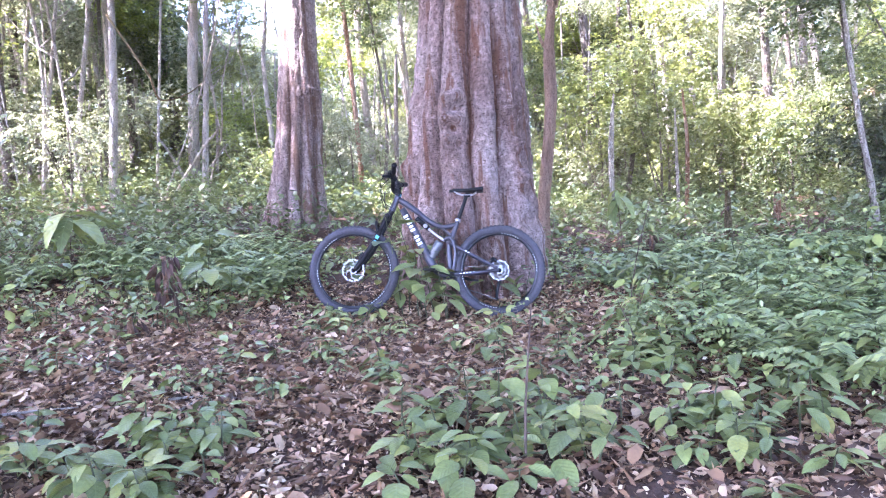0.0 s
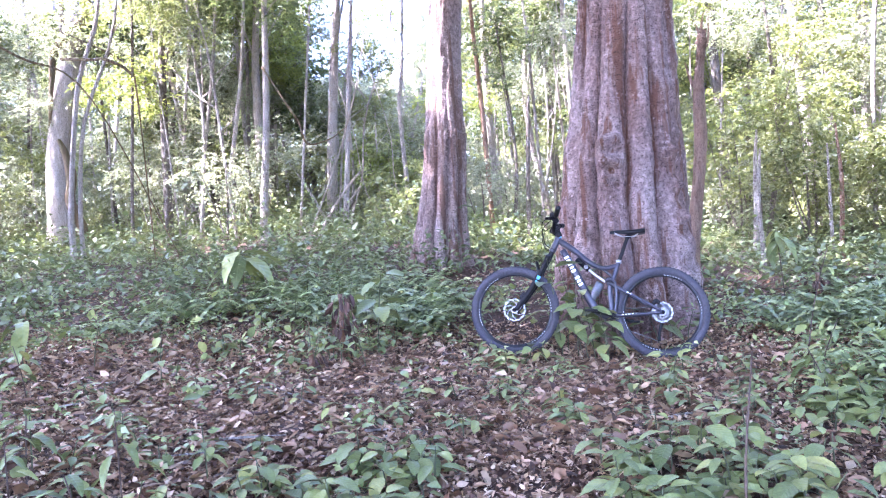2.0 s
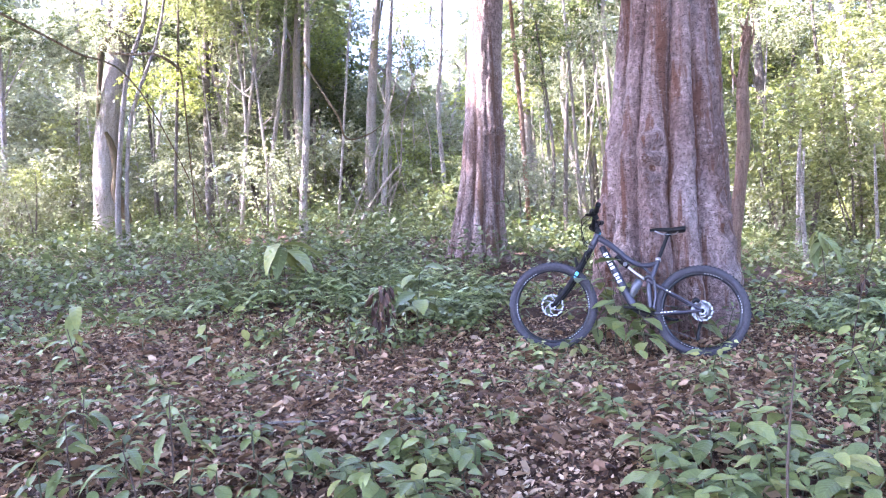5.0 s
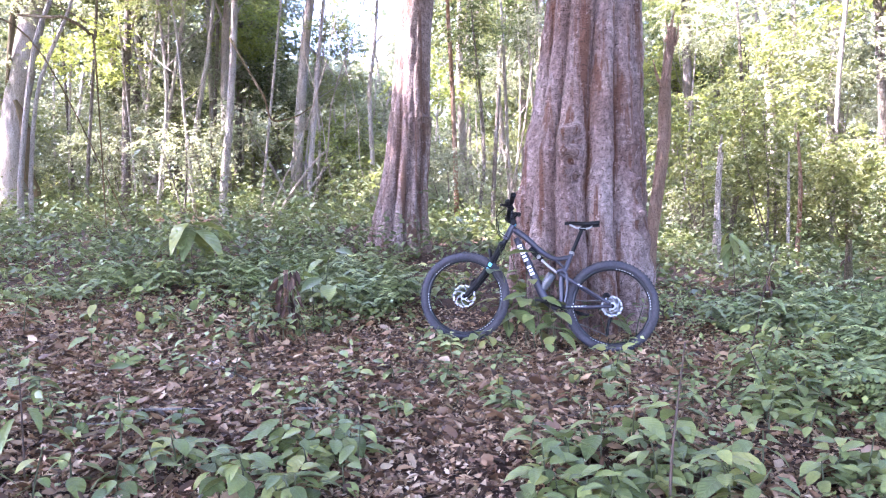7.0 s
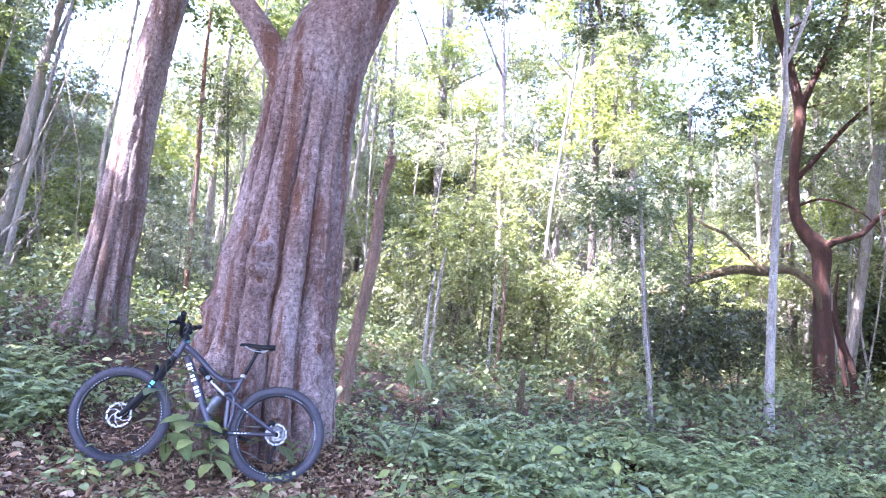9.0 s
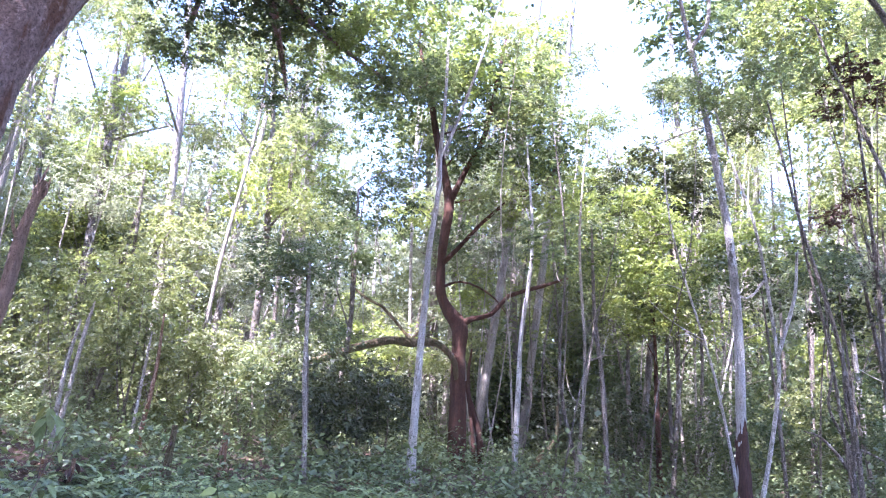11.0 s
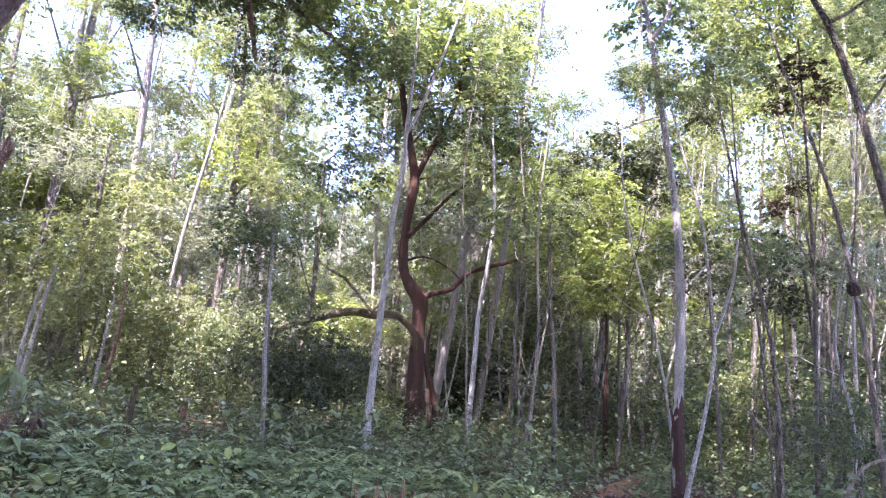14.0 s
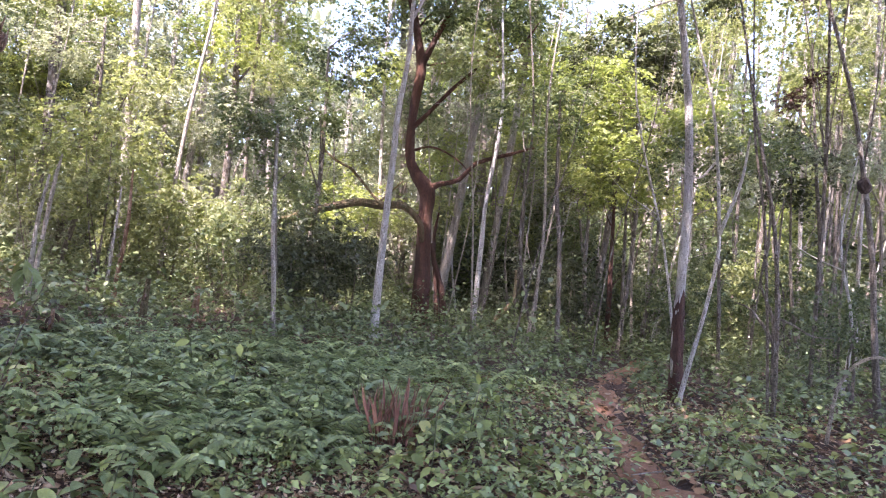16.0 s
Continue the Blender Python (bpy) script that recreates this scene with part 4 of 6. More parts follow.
def shrubs():
    r = np.random.default_rng(33)
    for k in range(150):
        deg = r.uniform(-85, 55)
        az = radians(deg)
        d = r.uniform(12.5, 30)
        x, y = -math.sin(az) * d, math.cos(az) * d
        if (deg < -28 and d < 16.5) or kept_open(deg, d):
            continue
        h = r.uniform(0.7, 2.2)
        # Leaf tone carries the light by direction: paler left, darker beyond the trail.
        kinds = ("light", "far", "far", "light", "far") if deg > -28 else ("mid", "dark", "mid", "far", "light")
        shrub(x, y, h, r.uniform(0.6, 1.15) * (1 + 0.02 * (d - 12)), kinds[k % 5])
    for k in range(60):
        az, d = radians(r.uniform(-88, -40)), r.uniform(16, 26)
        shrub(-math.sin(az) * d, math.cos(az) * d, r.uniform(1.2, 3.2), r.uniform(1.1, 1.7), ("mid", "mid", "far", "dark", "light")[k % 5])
    # The dark kinds put the shadow under the level branch into leaf colour.
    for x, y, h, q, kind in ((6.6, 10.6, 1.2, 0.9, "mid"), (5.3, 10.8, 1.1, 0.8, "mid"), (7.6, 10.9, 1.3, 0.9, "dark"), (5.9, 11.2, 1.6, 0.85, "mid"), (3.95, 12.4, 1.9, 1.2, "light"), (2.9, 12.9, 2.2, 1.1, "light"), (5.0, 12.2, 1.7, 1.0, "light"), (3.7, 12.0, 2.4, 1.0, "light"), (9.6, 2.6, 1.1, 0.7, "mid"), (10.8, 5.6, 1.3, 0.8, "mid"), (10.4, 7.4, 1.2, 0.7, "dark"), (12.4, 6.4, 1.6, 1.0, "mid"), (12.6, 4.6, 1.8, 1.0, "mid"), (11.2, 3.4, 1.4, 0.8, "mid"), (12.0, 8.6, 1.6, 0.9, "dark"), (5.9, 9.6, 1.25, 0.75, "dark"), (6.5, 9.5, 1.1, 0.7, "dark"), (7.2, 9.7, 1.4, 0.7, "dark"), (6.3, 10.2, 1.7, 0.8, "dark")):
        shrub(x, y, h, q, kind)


shrubs()
forest()


def far_woods():
    """A distant belt of foliage that closes the view."""
    r = np.random.default_rng(5)
    n = 260000
    az = np.radians(r.uniform(-115, 85, n))
    d = r.uniform(34, 56, n)
    lump = np.sin(az * 23) * 1.6 + np.sin(az * 57 + 1) * 1.0
    z = r.uniform(0, 1, n) ** 1.1 * (14.0 + lump)
    reach = np.array([sky_gap(v) for v in range(-115, 86)])[np.clip(np.degrees(az).astype(int) + 115, 0, 200)]
    z = np.where((reach > 0) & (z > reach * d * 0.8), z * 0.45, z)
    locs = np.stack([-np.sin(az) * d, np.cos(az) * d, z], 1)
    locs[:, 2] += ground_z(locs[:, 0], locs[:, 1])
    mats = euler_mats(r.normal(0, 0.8, n), r.normal(0.3, 0.8, n), r.uniform(0, 6.28, n), r.uniform(0.25, 0.7, n))
    tagged(new("far_woods", repeat_mesh("far_woods", *LEAF4, mats, locs, M_FAR)), "distant forest foliage behind the trunks, with haze put into its pale green", "woods", kind="stuff")


far_woods()


def thicket():
    """Dark low growth under the far trees beyond the trail."""
    r = np.random.default_rng(61)
    n = 30000
    az, d = np.radians(r.uniform(-100, -40, n)), r.uniform(23, 33, n)
    x, y = -np.sin(az) * d, np.cos(az) * d
    z = ground_z(x, y) + r.uniform(0, 1, n) ** 1.2 * (4.2 + 1.2 * np.sin(az * 31) + 0.8 * np.sin(az * 77))
    mats = euler_mats(r.normal(0, 0.8, n), r.normal(0.3, 0.8, n), r.uniform(0, 6.28, n), r.uniform(0.16, 0.42, n))
    tagged(new("thicket", repeat_mesh("thicket", *LEAF4, mats, np.stack([x, y, z], 1), M_LEAF)), "dark leafy thicket under the far trees", "thicket", kind="stuff")


thicket()


def shade_trees():
    """Unseen trees added behind and beside the camera, so that their crowns shade the clearing."""
    r = np.random.default_rng(3)
    for i, (x, y) in enumerate([(-7, -3), (-4.5, -6.5), (-9.5, 0.5), (-2, -8), (-10.5, -5), (2.5, -7.5), (-12.5, 3.5), (5.5, -6), (-1.6, -3.6), (-6.8, 2.4), (-13, -1), (-4.2, -0.6), (3.4, -3.2), (-3.4, 2.0), (8.5, -3.5), (2.8, -1.8), (6.0, -1.6), (-12.4, 7.2)]):
        g = gz(x, y)
        h = r.uniform(8.6, 10.6)
        cr = [(x + r.normal(0, 1.5), y + r.normal(0, 1.5), g + h + r.uniform(-0.8, 1.8), r.uniform(2.0, 2.7), "dense" if i % 3 else "mid") for _ in range(6)]
        tree("unseen tall tree added to shade the clearing with its dense green crown", [(x, y, g), (x + 0.1, y, g + h * 0.5), (x + 0.2, y + 0.1, g + h)], [0.2, 0.16, 0.1], M_GREY, cr, group=FOREST, seg=9)


shade_trees()
# Added out of view: its boughs block the sun from the fluted tree.
tree("unseen tall tree added with wide boughs to shade the clearing", [(-9.6, 3.0, gz(-9.6, 3.0)), (-9.4, 3.1, 5.0), (-8.6, 3.6, 9.4)], [0.24, 0.2, 0.12], M_GREY,
     [(-7.0, 3.6, 10.4, 1.7, "mid"), (-3.9, 3.6, 10.6, 1.8, "mid"), (-7.6, 6.2, 10.4, 1.9, "mid"), (-3.0, 3.0, 10.6, 1.8, "mid"), (-5.6, 7.9, 11.0, 1.8, "mid"), (-8.8, 4.6, 10.0, 2.0, "mid"), (-5.5, 4.6, 10.8, 1.8, "dense"), (-6.3, 6.0, 10.6, 1.5, "mid")], group=FOREST)


# ---- undergrowth ----
OVATE = (OVATE_V, OVATE_F)


def litter_zone(x, y):
    """True on the open leaf litter in front of the bicycle."""
    a = ((x + 0.3) / 1.5) ** 2 + ((y - 4.9) / 0.75) ** 2 < 1
    b = ((x + 3.3) / 2.5) ** 2 + ((y - 4.3) / 1.55) ** 2 < 1
    c = ((x + 1.0) / 1.6) ** 2 + ((y - 3.9) / 0.6) ** 2 < 1
    return a | b | c


def patchy(x, y, f=0.9):
    return 0.5 + 0.5 * np.sin(x * 1.7 * f + 1.1 * np.sin(y * 1.3 * f)) * np.sin(y * 1.9 * f + 1.4 * np.sin(x * 0.9 * f) + 0.7)


def undergrowth():
    r = np.random.default_rng(9)
    n = 15000
    az, d = np.radians(r.uniform(-95, 65, n)), 2.2 + 24 * r.uniform(0, 1, n) ** 0.8
    x, y = -np.sin(az) * d, np.cos(az) * d
    keep = ~(litter_zone(x, y) & (r.uniform(0, 1, n) < 0.88)) & ~path_mask(x, y) & ~((np.abs(x + 0.15) < 1.2) & (y > 5.2) & (y < 6.3))
    keep &= ~((d < 3.9) & (x < 1.8) & (r.uniform(0, 1, n) < 0.9)) & (d > 3.0)
    keep &= ~(((x + 2.02) / 0.32) ** 2 + ((y - 5.0) / 0.38) ** 2 < 1)
    beyond = (x > np.interp(y, [-8.0, -3.0, 0.0, 2.0, 3.3, 4.5, 5.6, 7.0], [1.2, 2.6, 3.3, 4.45, 5.7, 7.25, 9.4, 13.0])) & (y < 8)
    keep &= ~(beyond & (r.uniform(0, 1, n) < 0.2))
    keep &= r.uniform(0, 1, n) < 0.30 + 0.75 * patchy(x, y)
    az2, d2 = np.radians(r.uniform(65, 265, 2600)), 2.6 + 9 * r.uniform(0, 1, 2600) ** 0.7
    xb, yb = -np.sin(az2) * d2, np.cos(az2) * d2
    rear = ~path_mask(xb, yb) & (r.uniform(0, 1, 2600) < 0.2 + 0.8 * patchy(xb, yb))
    x, y, d = np.concatenate([x[keep], xb[rear]]), np.concatenate([y[keep], yb[rear]]), np.concatenate([d[keep], d2[rear]])
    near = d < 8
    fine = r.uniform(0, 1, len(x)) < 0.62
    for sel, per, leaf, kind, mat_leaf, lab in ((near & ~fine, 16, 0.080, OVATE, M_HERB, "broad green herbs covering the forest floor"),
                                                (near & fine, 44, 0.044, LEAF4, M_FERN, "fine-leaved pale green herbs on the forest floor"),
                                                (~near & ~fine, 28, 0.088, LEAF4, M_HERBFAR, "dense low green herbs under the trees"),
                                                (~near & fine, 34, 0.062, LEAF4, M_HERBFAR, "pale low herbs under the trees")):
        xs, ys = x[sel], y[sel]
        m = len(xs)
        cx, cy = np.repeat(xs, per), np.repeat(ys, per)
        rad = np.repeat(r.uniform(0.12, 0.36, m), per)
        a, q = r.uniform(0, 6.28, m * per), np.sqrt(r.uniform(0, 1, m * per))
        hh = np.repeat(r.lognormal(-1.55, 0.45, m) * (0.55 + 0.75 * patchy(xs, ys, 0.6)), per)
        if lab.startswith("dense") or lab.startswith("pale"):
            hh = hh * 2.3
        px, py = cx + np.cos(a) * q * rad, cy + np.sin(a) * q * rad
        pz = ground_z(px, py) + hh * (0.15 + 0.85 * r.uniform(0, 1, m * per)) * (1 - 0.4 * q * q)
        mats = euler_mats(r.normal(0, 0.45, m * per), r.normal(0.15, 0.45, m * per), a + r.normal(0, 0.7, m * per), np.minimum(r.lognormal(-0.05, 0.4, m * per), 1.6) * leaf)
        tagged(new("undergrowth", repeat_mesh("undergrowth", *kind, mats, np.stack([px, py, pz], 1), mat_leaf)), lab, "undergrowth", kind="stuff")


undergrowth()


def litter():
    r = np.random.default_rng(14)
    n = 52000
    x, y = r.uniform(-7.5, 6.5, n), r.uniform(0.8, 8.5, n)
    keep = litter_zone(x, y) | (r.uniform(0, 1, n) < np.where(y < 3.4, 0.9, 0.45))
    x2, y2 = r.uniform(-5.8, 1.8, 66000), r.uniform(2.2, 6.2, 66000)
    more = litter_zone(x2, y2) | (r.uniform(0, 1, 66000) < 0.35)
    x3, y3 = r.uniform(3.0, 9.0, 11000), r.uniform(0.0, 5.0, 11000)
    x4, y4 = r.uniform(-9.0, 8.0, 14000), r.uniform(-8.0, 1.2, 14000)
    x, y = np.concatenate([x[keep], x2[more], x3, x4]), np.concatenate([y[keep], y2[more], y3, y4])
    keep = ~(path_mask(x, y) & (r.uniform(0, 1, len(x)) < 0.72))
    x, y = x[keep], y[keep]
    m = len(x)
    z = ground_z(x, y) + r.uniform(0.004, 0.045, m) + 0.02 * path_mask(x, y)
    size = np.clip(r.lognormal(-2.92, 0.40, m), 0.022, 0.125)
    mats = euler_mats(r.normal(0, 0.75, m) + (r.uniform(0, 1, m) < 0.5) * 3.1, r.normal(0, 0.28, m), r.uniform(0, 6.28, m), size)
    at = np.stack([x, y, z], 1)
    pick = r.integers(0, 10, m)
    broken_v = [(0, 0, 0), (0.22, -0.21, 0.03), (0.3, 0.17, 0.05), (0.55, -0.25, 0.0), (0.62, 0.24, 0.02), (0.86, -0.05, 0.06), (0.3, 0, -0.01), (0.6, 0.02, 0.02)]
    rolled_v = [(0, 0, 0), (0.25, -0.10, 0.16), (0.3, 0.09, 0.18), (0.62, -0.06, 0.24), (0.68, 0.11, 0.15), (1.15, 0.10, 0.05), (0.33, 0, -0.02), (0.66, 0.03, 0.02)]
    torn_v = [(0, 0.03, 0), (0.18, -0.20, 0.10), (0.34, 0.20, -0.02), (0.5, -0.12, 0.14), (0.72, 0.26, 0.08), (0.7, -0.02, -0.05), (0.26, 0.02, -0.03), (0.52, 0.08, 0.05)]
    for shape, sel, squash, lab in ((broken_v, pick < 3, 0.8, "flat broken dead leaves covering the soil"), (DRY_V, (pick >= 3) & (pick < 6), 1.2, "curled dry brown and pale fallen leaves on the soil"),
                                    (rolled_v, (pick >= 6) & (pick < 8), 1.0, "rolled narrow dead leaves lying on the soil"), (torn_v, pick >= 8, 1.3, "torn and crumpled dead leaves on the soil")):
        tagged(new("leaf_litter", repeat_mesh("leaf_litter", shape, DRY_F, mats[sel] * np.array([1, 1, squash])[None, None, :], at[sel], M_DRY)), lab, "leaf litter", kind="stuff")
    k = 70000
    cx, cy = r.uniform(-6.0, 3.0, k), r.uniform(1.8, 6.4, k)
    crumbs = euler_mats(r.normal(0, 0.9, k), r.normal(0, 0.6, k), r.uniform(0, 6.28, k), r.uniform(0.012, 0.04, k))
    tagged(new("leaf_crumbs", repeat_mesh("leaf_crumbs", *LEAF4, crumbs, np.stack([cx, cy, ground_z(cx, cy) + r.uniform(0.01, 0.045, k)], 1), M_DRY)), "small crumbs of dead leaves between the larger ones", "leaf litter", kind="stuff")


litter()


# ---- hanging crowns and clumps that stand clear of the woods ----
def hanging(name_label, base, top, crowns, material=M_GREY, r0=0.07):
    x, y = base
    return tree(name_label, [(x, y, gz(x, y)), ((x + top[0]) / 2 + 0.2, (y + top[1]) / 2, top[2] * 0.5), top], [r0, r0 * 0.8, r0 * 0.4], material, crowns, group=THIN)


hanging("dark evergreen tree with drooping foliage", (10.9, 7.5), (10.9, 7.1, 6.4), [(10.94, 6.97, 5.9, 1.0, "dark"), (10.4, 7.3, 5.4, 0.7, "dark"), (11.4, 6.6, 5.5, 0.7, "dark"), (10.73, 5.41, 6.3, 0.6, "dark")])
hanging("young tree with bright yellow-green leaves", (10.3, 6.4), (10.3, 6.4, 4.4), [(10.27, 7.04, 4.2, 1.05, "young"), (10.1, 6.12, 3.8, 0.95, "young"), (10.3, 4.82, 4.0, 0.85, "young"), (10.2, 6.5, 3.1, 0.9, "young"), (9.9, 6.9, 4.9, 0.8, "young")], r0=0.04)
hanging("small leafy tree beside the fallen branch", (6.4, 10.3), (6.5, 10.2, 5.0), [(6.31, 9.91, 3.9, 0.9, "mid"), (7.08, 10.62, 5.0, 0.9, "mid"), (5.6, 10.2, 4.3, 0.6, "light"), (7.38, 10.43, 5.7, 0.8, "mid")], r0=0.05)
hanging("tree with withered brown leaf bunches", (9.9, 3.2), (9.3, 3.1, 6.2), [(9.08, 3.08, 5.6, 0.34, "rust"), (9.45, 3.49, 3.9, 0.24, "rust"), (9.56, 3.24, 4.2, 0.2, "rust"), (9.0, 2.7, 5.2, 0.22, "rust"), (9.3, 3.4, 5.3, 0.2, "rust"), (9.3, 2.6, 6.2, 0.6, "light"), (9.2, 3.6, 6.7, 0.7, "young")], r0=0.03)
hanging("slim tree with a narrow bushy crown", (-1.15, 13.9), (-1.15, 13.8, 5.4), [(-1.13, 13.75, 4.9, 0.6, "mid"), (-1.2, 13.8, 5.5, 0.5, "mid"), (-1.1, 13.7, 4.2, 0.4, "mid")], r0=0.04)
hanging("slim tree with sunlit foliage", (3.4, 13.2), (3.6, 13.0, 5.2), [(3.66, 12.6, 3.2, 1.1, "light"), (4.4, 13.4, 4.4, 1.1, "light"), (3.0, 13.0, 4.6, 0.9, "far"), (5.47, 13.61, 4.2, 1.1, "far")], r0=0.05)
tree("thin sapling with sparse leaves", [(4.72, 7.69, 0.1), (4.66, 7.72, 0.8), (4.59, 7.76, 1.41), (4.54, 7.79, 2.2), (4.49, 7.81, 2.9)], [0.035, 0.03, 0.026, 0.02], M_PALE, [(4.5, 7.9, 2.9, 0.5, "mid")], group=THIN)


def vine(label, pts, r, material=M_VINE):
    me = tube("vine", pts, [r, r, r * 0.35], material, 6, 24, 0.2, 3)
    return tagged(new("vine", me), label, "vine")


for label, pts, r in (
    ("thin bare liana stretched between trees", [(-7.6, 5.6, 4.4), (-6.46, 6.46, 3.69), (-6.02, 6.83, 3.39), (-5.46, 7.24, 2.94), (-4.6, 7.9, 0.5)], 0.014),
    ("hooked dry vine hanging from a tree", [(-8.2, 10.5, 4.6), (-6.9, 9.4, 4.15), (-6.41, 9.01, 3.99), (-6.16, 9.16, 3.82), (-6.09, 9.21, 3.46), (-6.2, 9.6, 0.8)], 0.022),
    ("pale bare vine curving from a trunk", [(-5.15, 11.6, 4.4), (-4.75, 11.6, 3.7), (-4.58, 11.67, 3.38), (-4.46, 11.71, 3.0), (-4.08, 11.83, 3.07), (-3.86, 12.1, 3.3)], 0.02),
):
    vine(label, pts, r)
for pts, r in (
    ([(-3.95, 11.9, 0.85), (-3.82, 11.95, 1.7), (-3.58, 11.95, 2.4), (-3.48, 12.01, 3.4), (-3.01, 12.1, 4.74), (-2.8, 12.2, 5.8)], 0.016),
    ([(-4.75, 11.6, 0.9), (-4.30, 11.7, 1.9), (-3.95, 11.85, 2.8), (-3.60, 11.96, 3.9), (-3.35, 12.0, 5.0)], 0.017),
    ([(-3.1, 12.0, 0.85), (-3.22, 12.0, 1.5), (-3.55, 12.0, 2.1), (-3.68, 11.9, 3.2), (-4.0, 11.9, 4.4)], 0.011),
    ([(-2.6, 12.3, 0.85), (-2.72, 12.2, 1.4), (-3.05, 12.2, 2.2), (-3.1, 12.2, 3.2), (-3.5, 12.1, 4.8)], 0.011),
    ([(-4.4, 11.2, 0.9), (-4.15, 11.3, 1.5), (-3.75, 11.4, 2.1), (-3.5, 11.5, 2.4)], 0.03),
):
    tree("bare sunlit dead stem leaning among others", pts, [r, r * 0.9, r * 0.6], M_TWIG, name="dead_sapling", category="dead sapling", group="bare leaning stems")
tree("mossy dead branch lying level against the red tree", [(5.9, 11.5, 0.5), (6.41, 11.24, 1.84), (6.65, 11.12, 2.04), (7.06, 10.88, 2.26), (7.65, 10.5, 2.48), (8.0, 10.26, 2.47), (8.34, 10.01, 2.5), (8.65, 9.85, 2.24), (8.85, 9.95, 1.9)], [0.014, 0.045, 0.06, 0.075, 0.08, 0.08, 0.065, 0.055, 0.04], M_VINE, name="fallen_branch", category="dead branch", rings=40, rough=0.3,
     branches=[([(7.96, 10.1, 2.44), (7.74, 10.2, 2.64), (7.39, 10.44, 3.06), (6.92, 10.73, 3.36), (6.88, 10.7, 4.2), (6.95, 10.7, 5.2)], [0.035, 0.03, 0.026, 0.02, 0.016, 0.008]), ([(7.9, 10.2, 2.5), (8.05, 10.0, 2.75), (8.2, 9.9, 2.95)], [0.025, 0.02, 0.012])])
tree("grey shrub with several bare crooked stems", [(8.18, 2.91, 0.2), (8.17, 2.94, 0.77), (8.15, 2.97, 1.08), (8.1, 3.1, 1.44), (8.12, 3.05, 1.9), (8.1, 3.1, 2.9)], [0.027, 0.022, 0.018, 0.014, 0.012, 0.006], M_GREY, [(8.15, 3.1, 2.9, 0.45, "mid")], group=THIN, rings=20,
     branches=[([(8.17, 2.93, 0.77), (8.12, 3.05, 0.97), (8.06, 3.19, 1.14), (7.99, 3.32, 1.19)], [0.022, 0.018, 0.013, 0.006]), ([(8.17, 2.93, 0.83), (8.18, 2.92, 1.21), (8.16, 2.96, 1.58), (8.17, 2.94, 2.4)], [0.026, 0.022, 0.018, 0.008]), ([(8.15, 2.97, 1.08), (8.3, 2.8, 1.0), (8.45, 2.65, 0.9), (8.6, 2.5, 0.9)], [0.016, 0.012, 0.010, 0.004])])
tree("bare stem arching over the herbs beside the trail", [(7.05, 1.95, 0.0), (7.07, 1.9, 0.42), (7.10, 1.82, 0.63), (7.13, 1.73, 0.74), (7.17, 1.59, 0.79), (7.22, 1.4, 0.72)], [0.018, 0.016, 0.015, 0.014, 0.012, 0.006], M_TWIG, name="dead_sapling", category="dead sapling", group="bare leaning stems")
tree("dark hooked stem rising from the undergrowth", [(9.06, 8.42, 0.2), (9.28, 8.2, 0.66), (9.45, 8.02, 0.98), (9.45, 8.02, 1.5)], [0.045, 0.04, 0.035, 0.02], M_VINE, name="dead_sapling", category="dead sapling", group="bare leaning stems")


def nest():
    bm = bmesh.new()
    bmesh.ops.create_icosphere(bm, subdivisions=3, radius=0.068)
    for v in bm.verts:
        v.co *= 1 + 0.35 * noise.noise(v.co * 18) + 0.15 * noise.noise(v.co * 45)
        v.co.z *= 1.25
    me = bpy.data.meshes.new("nest")
    bm.to_mesh(me)
    bm.free()
    me.materials.append(plain("nest_earth", (0.035, 0.022, 0.018), 0.95, 0.0, 0.5, 40))
    ob = new("termite_nest", me)
    ob.location = (8.74, 2.33, 2.60)
    tagged(ob, "dark lumpy termite nest stuck on a bowed trunk", "nest")


nest()


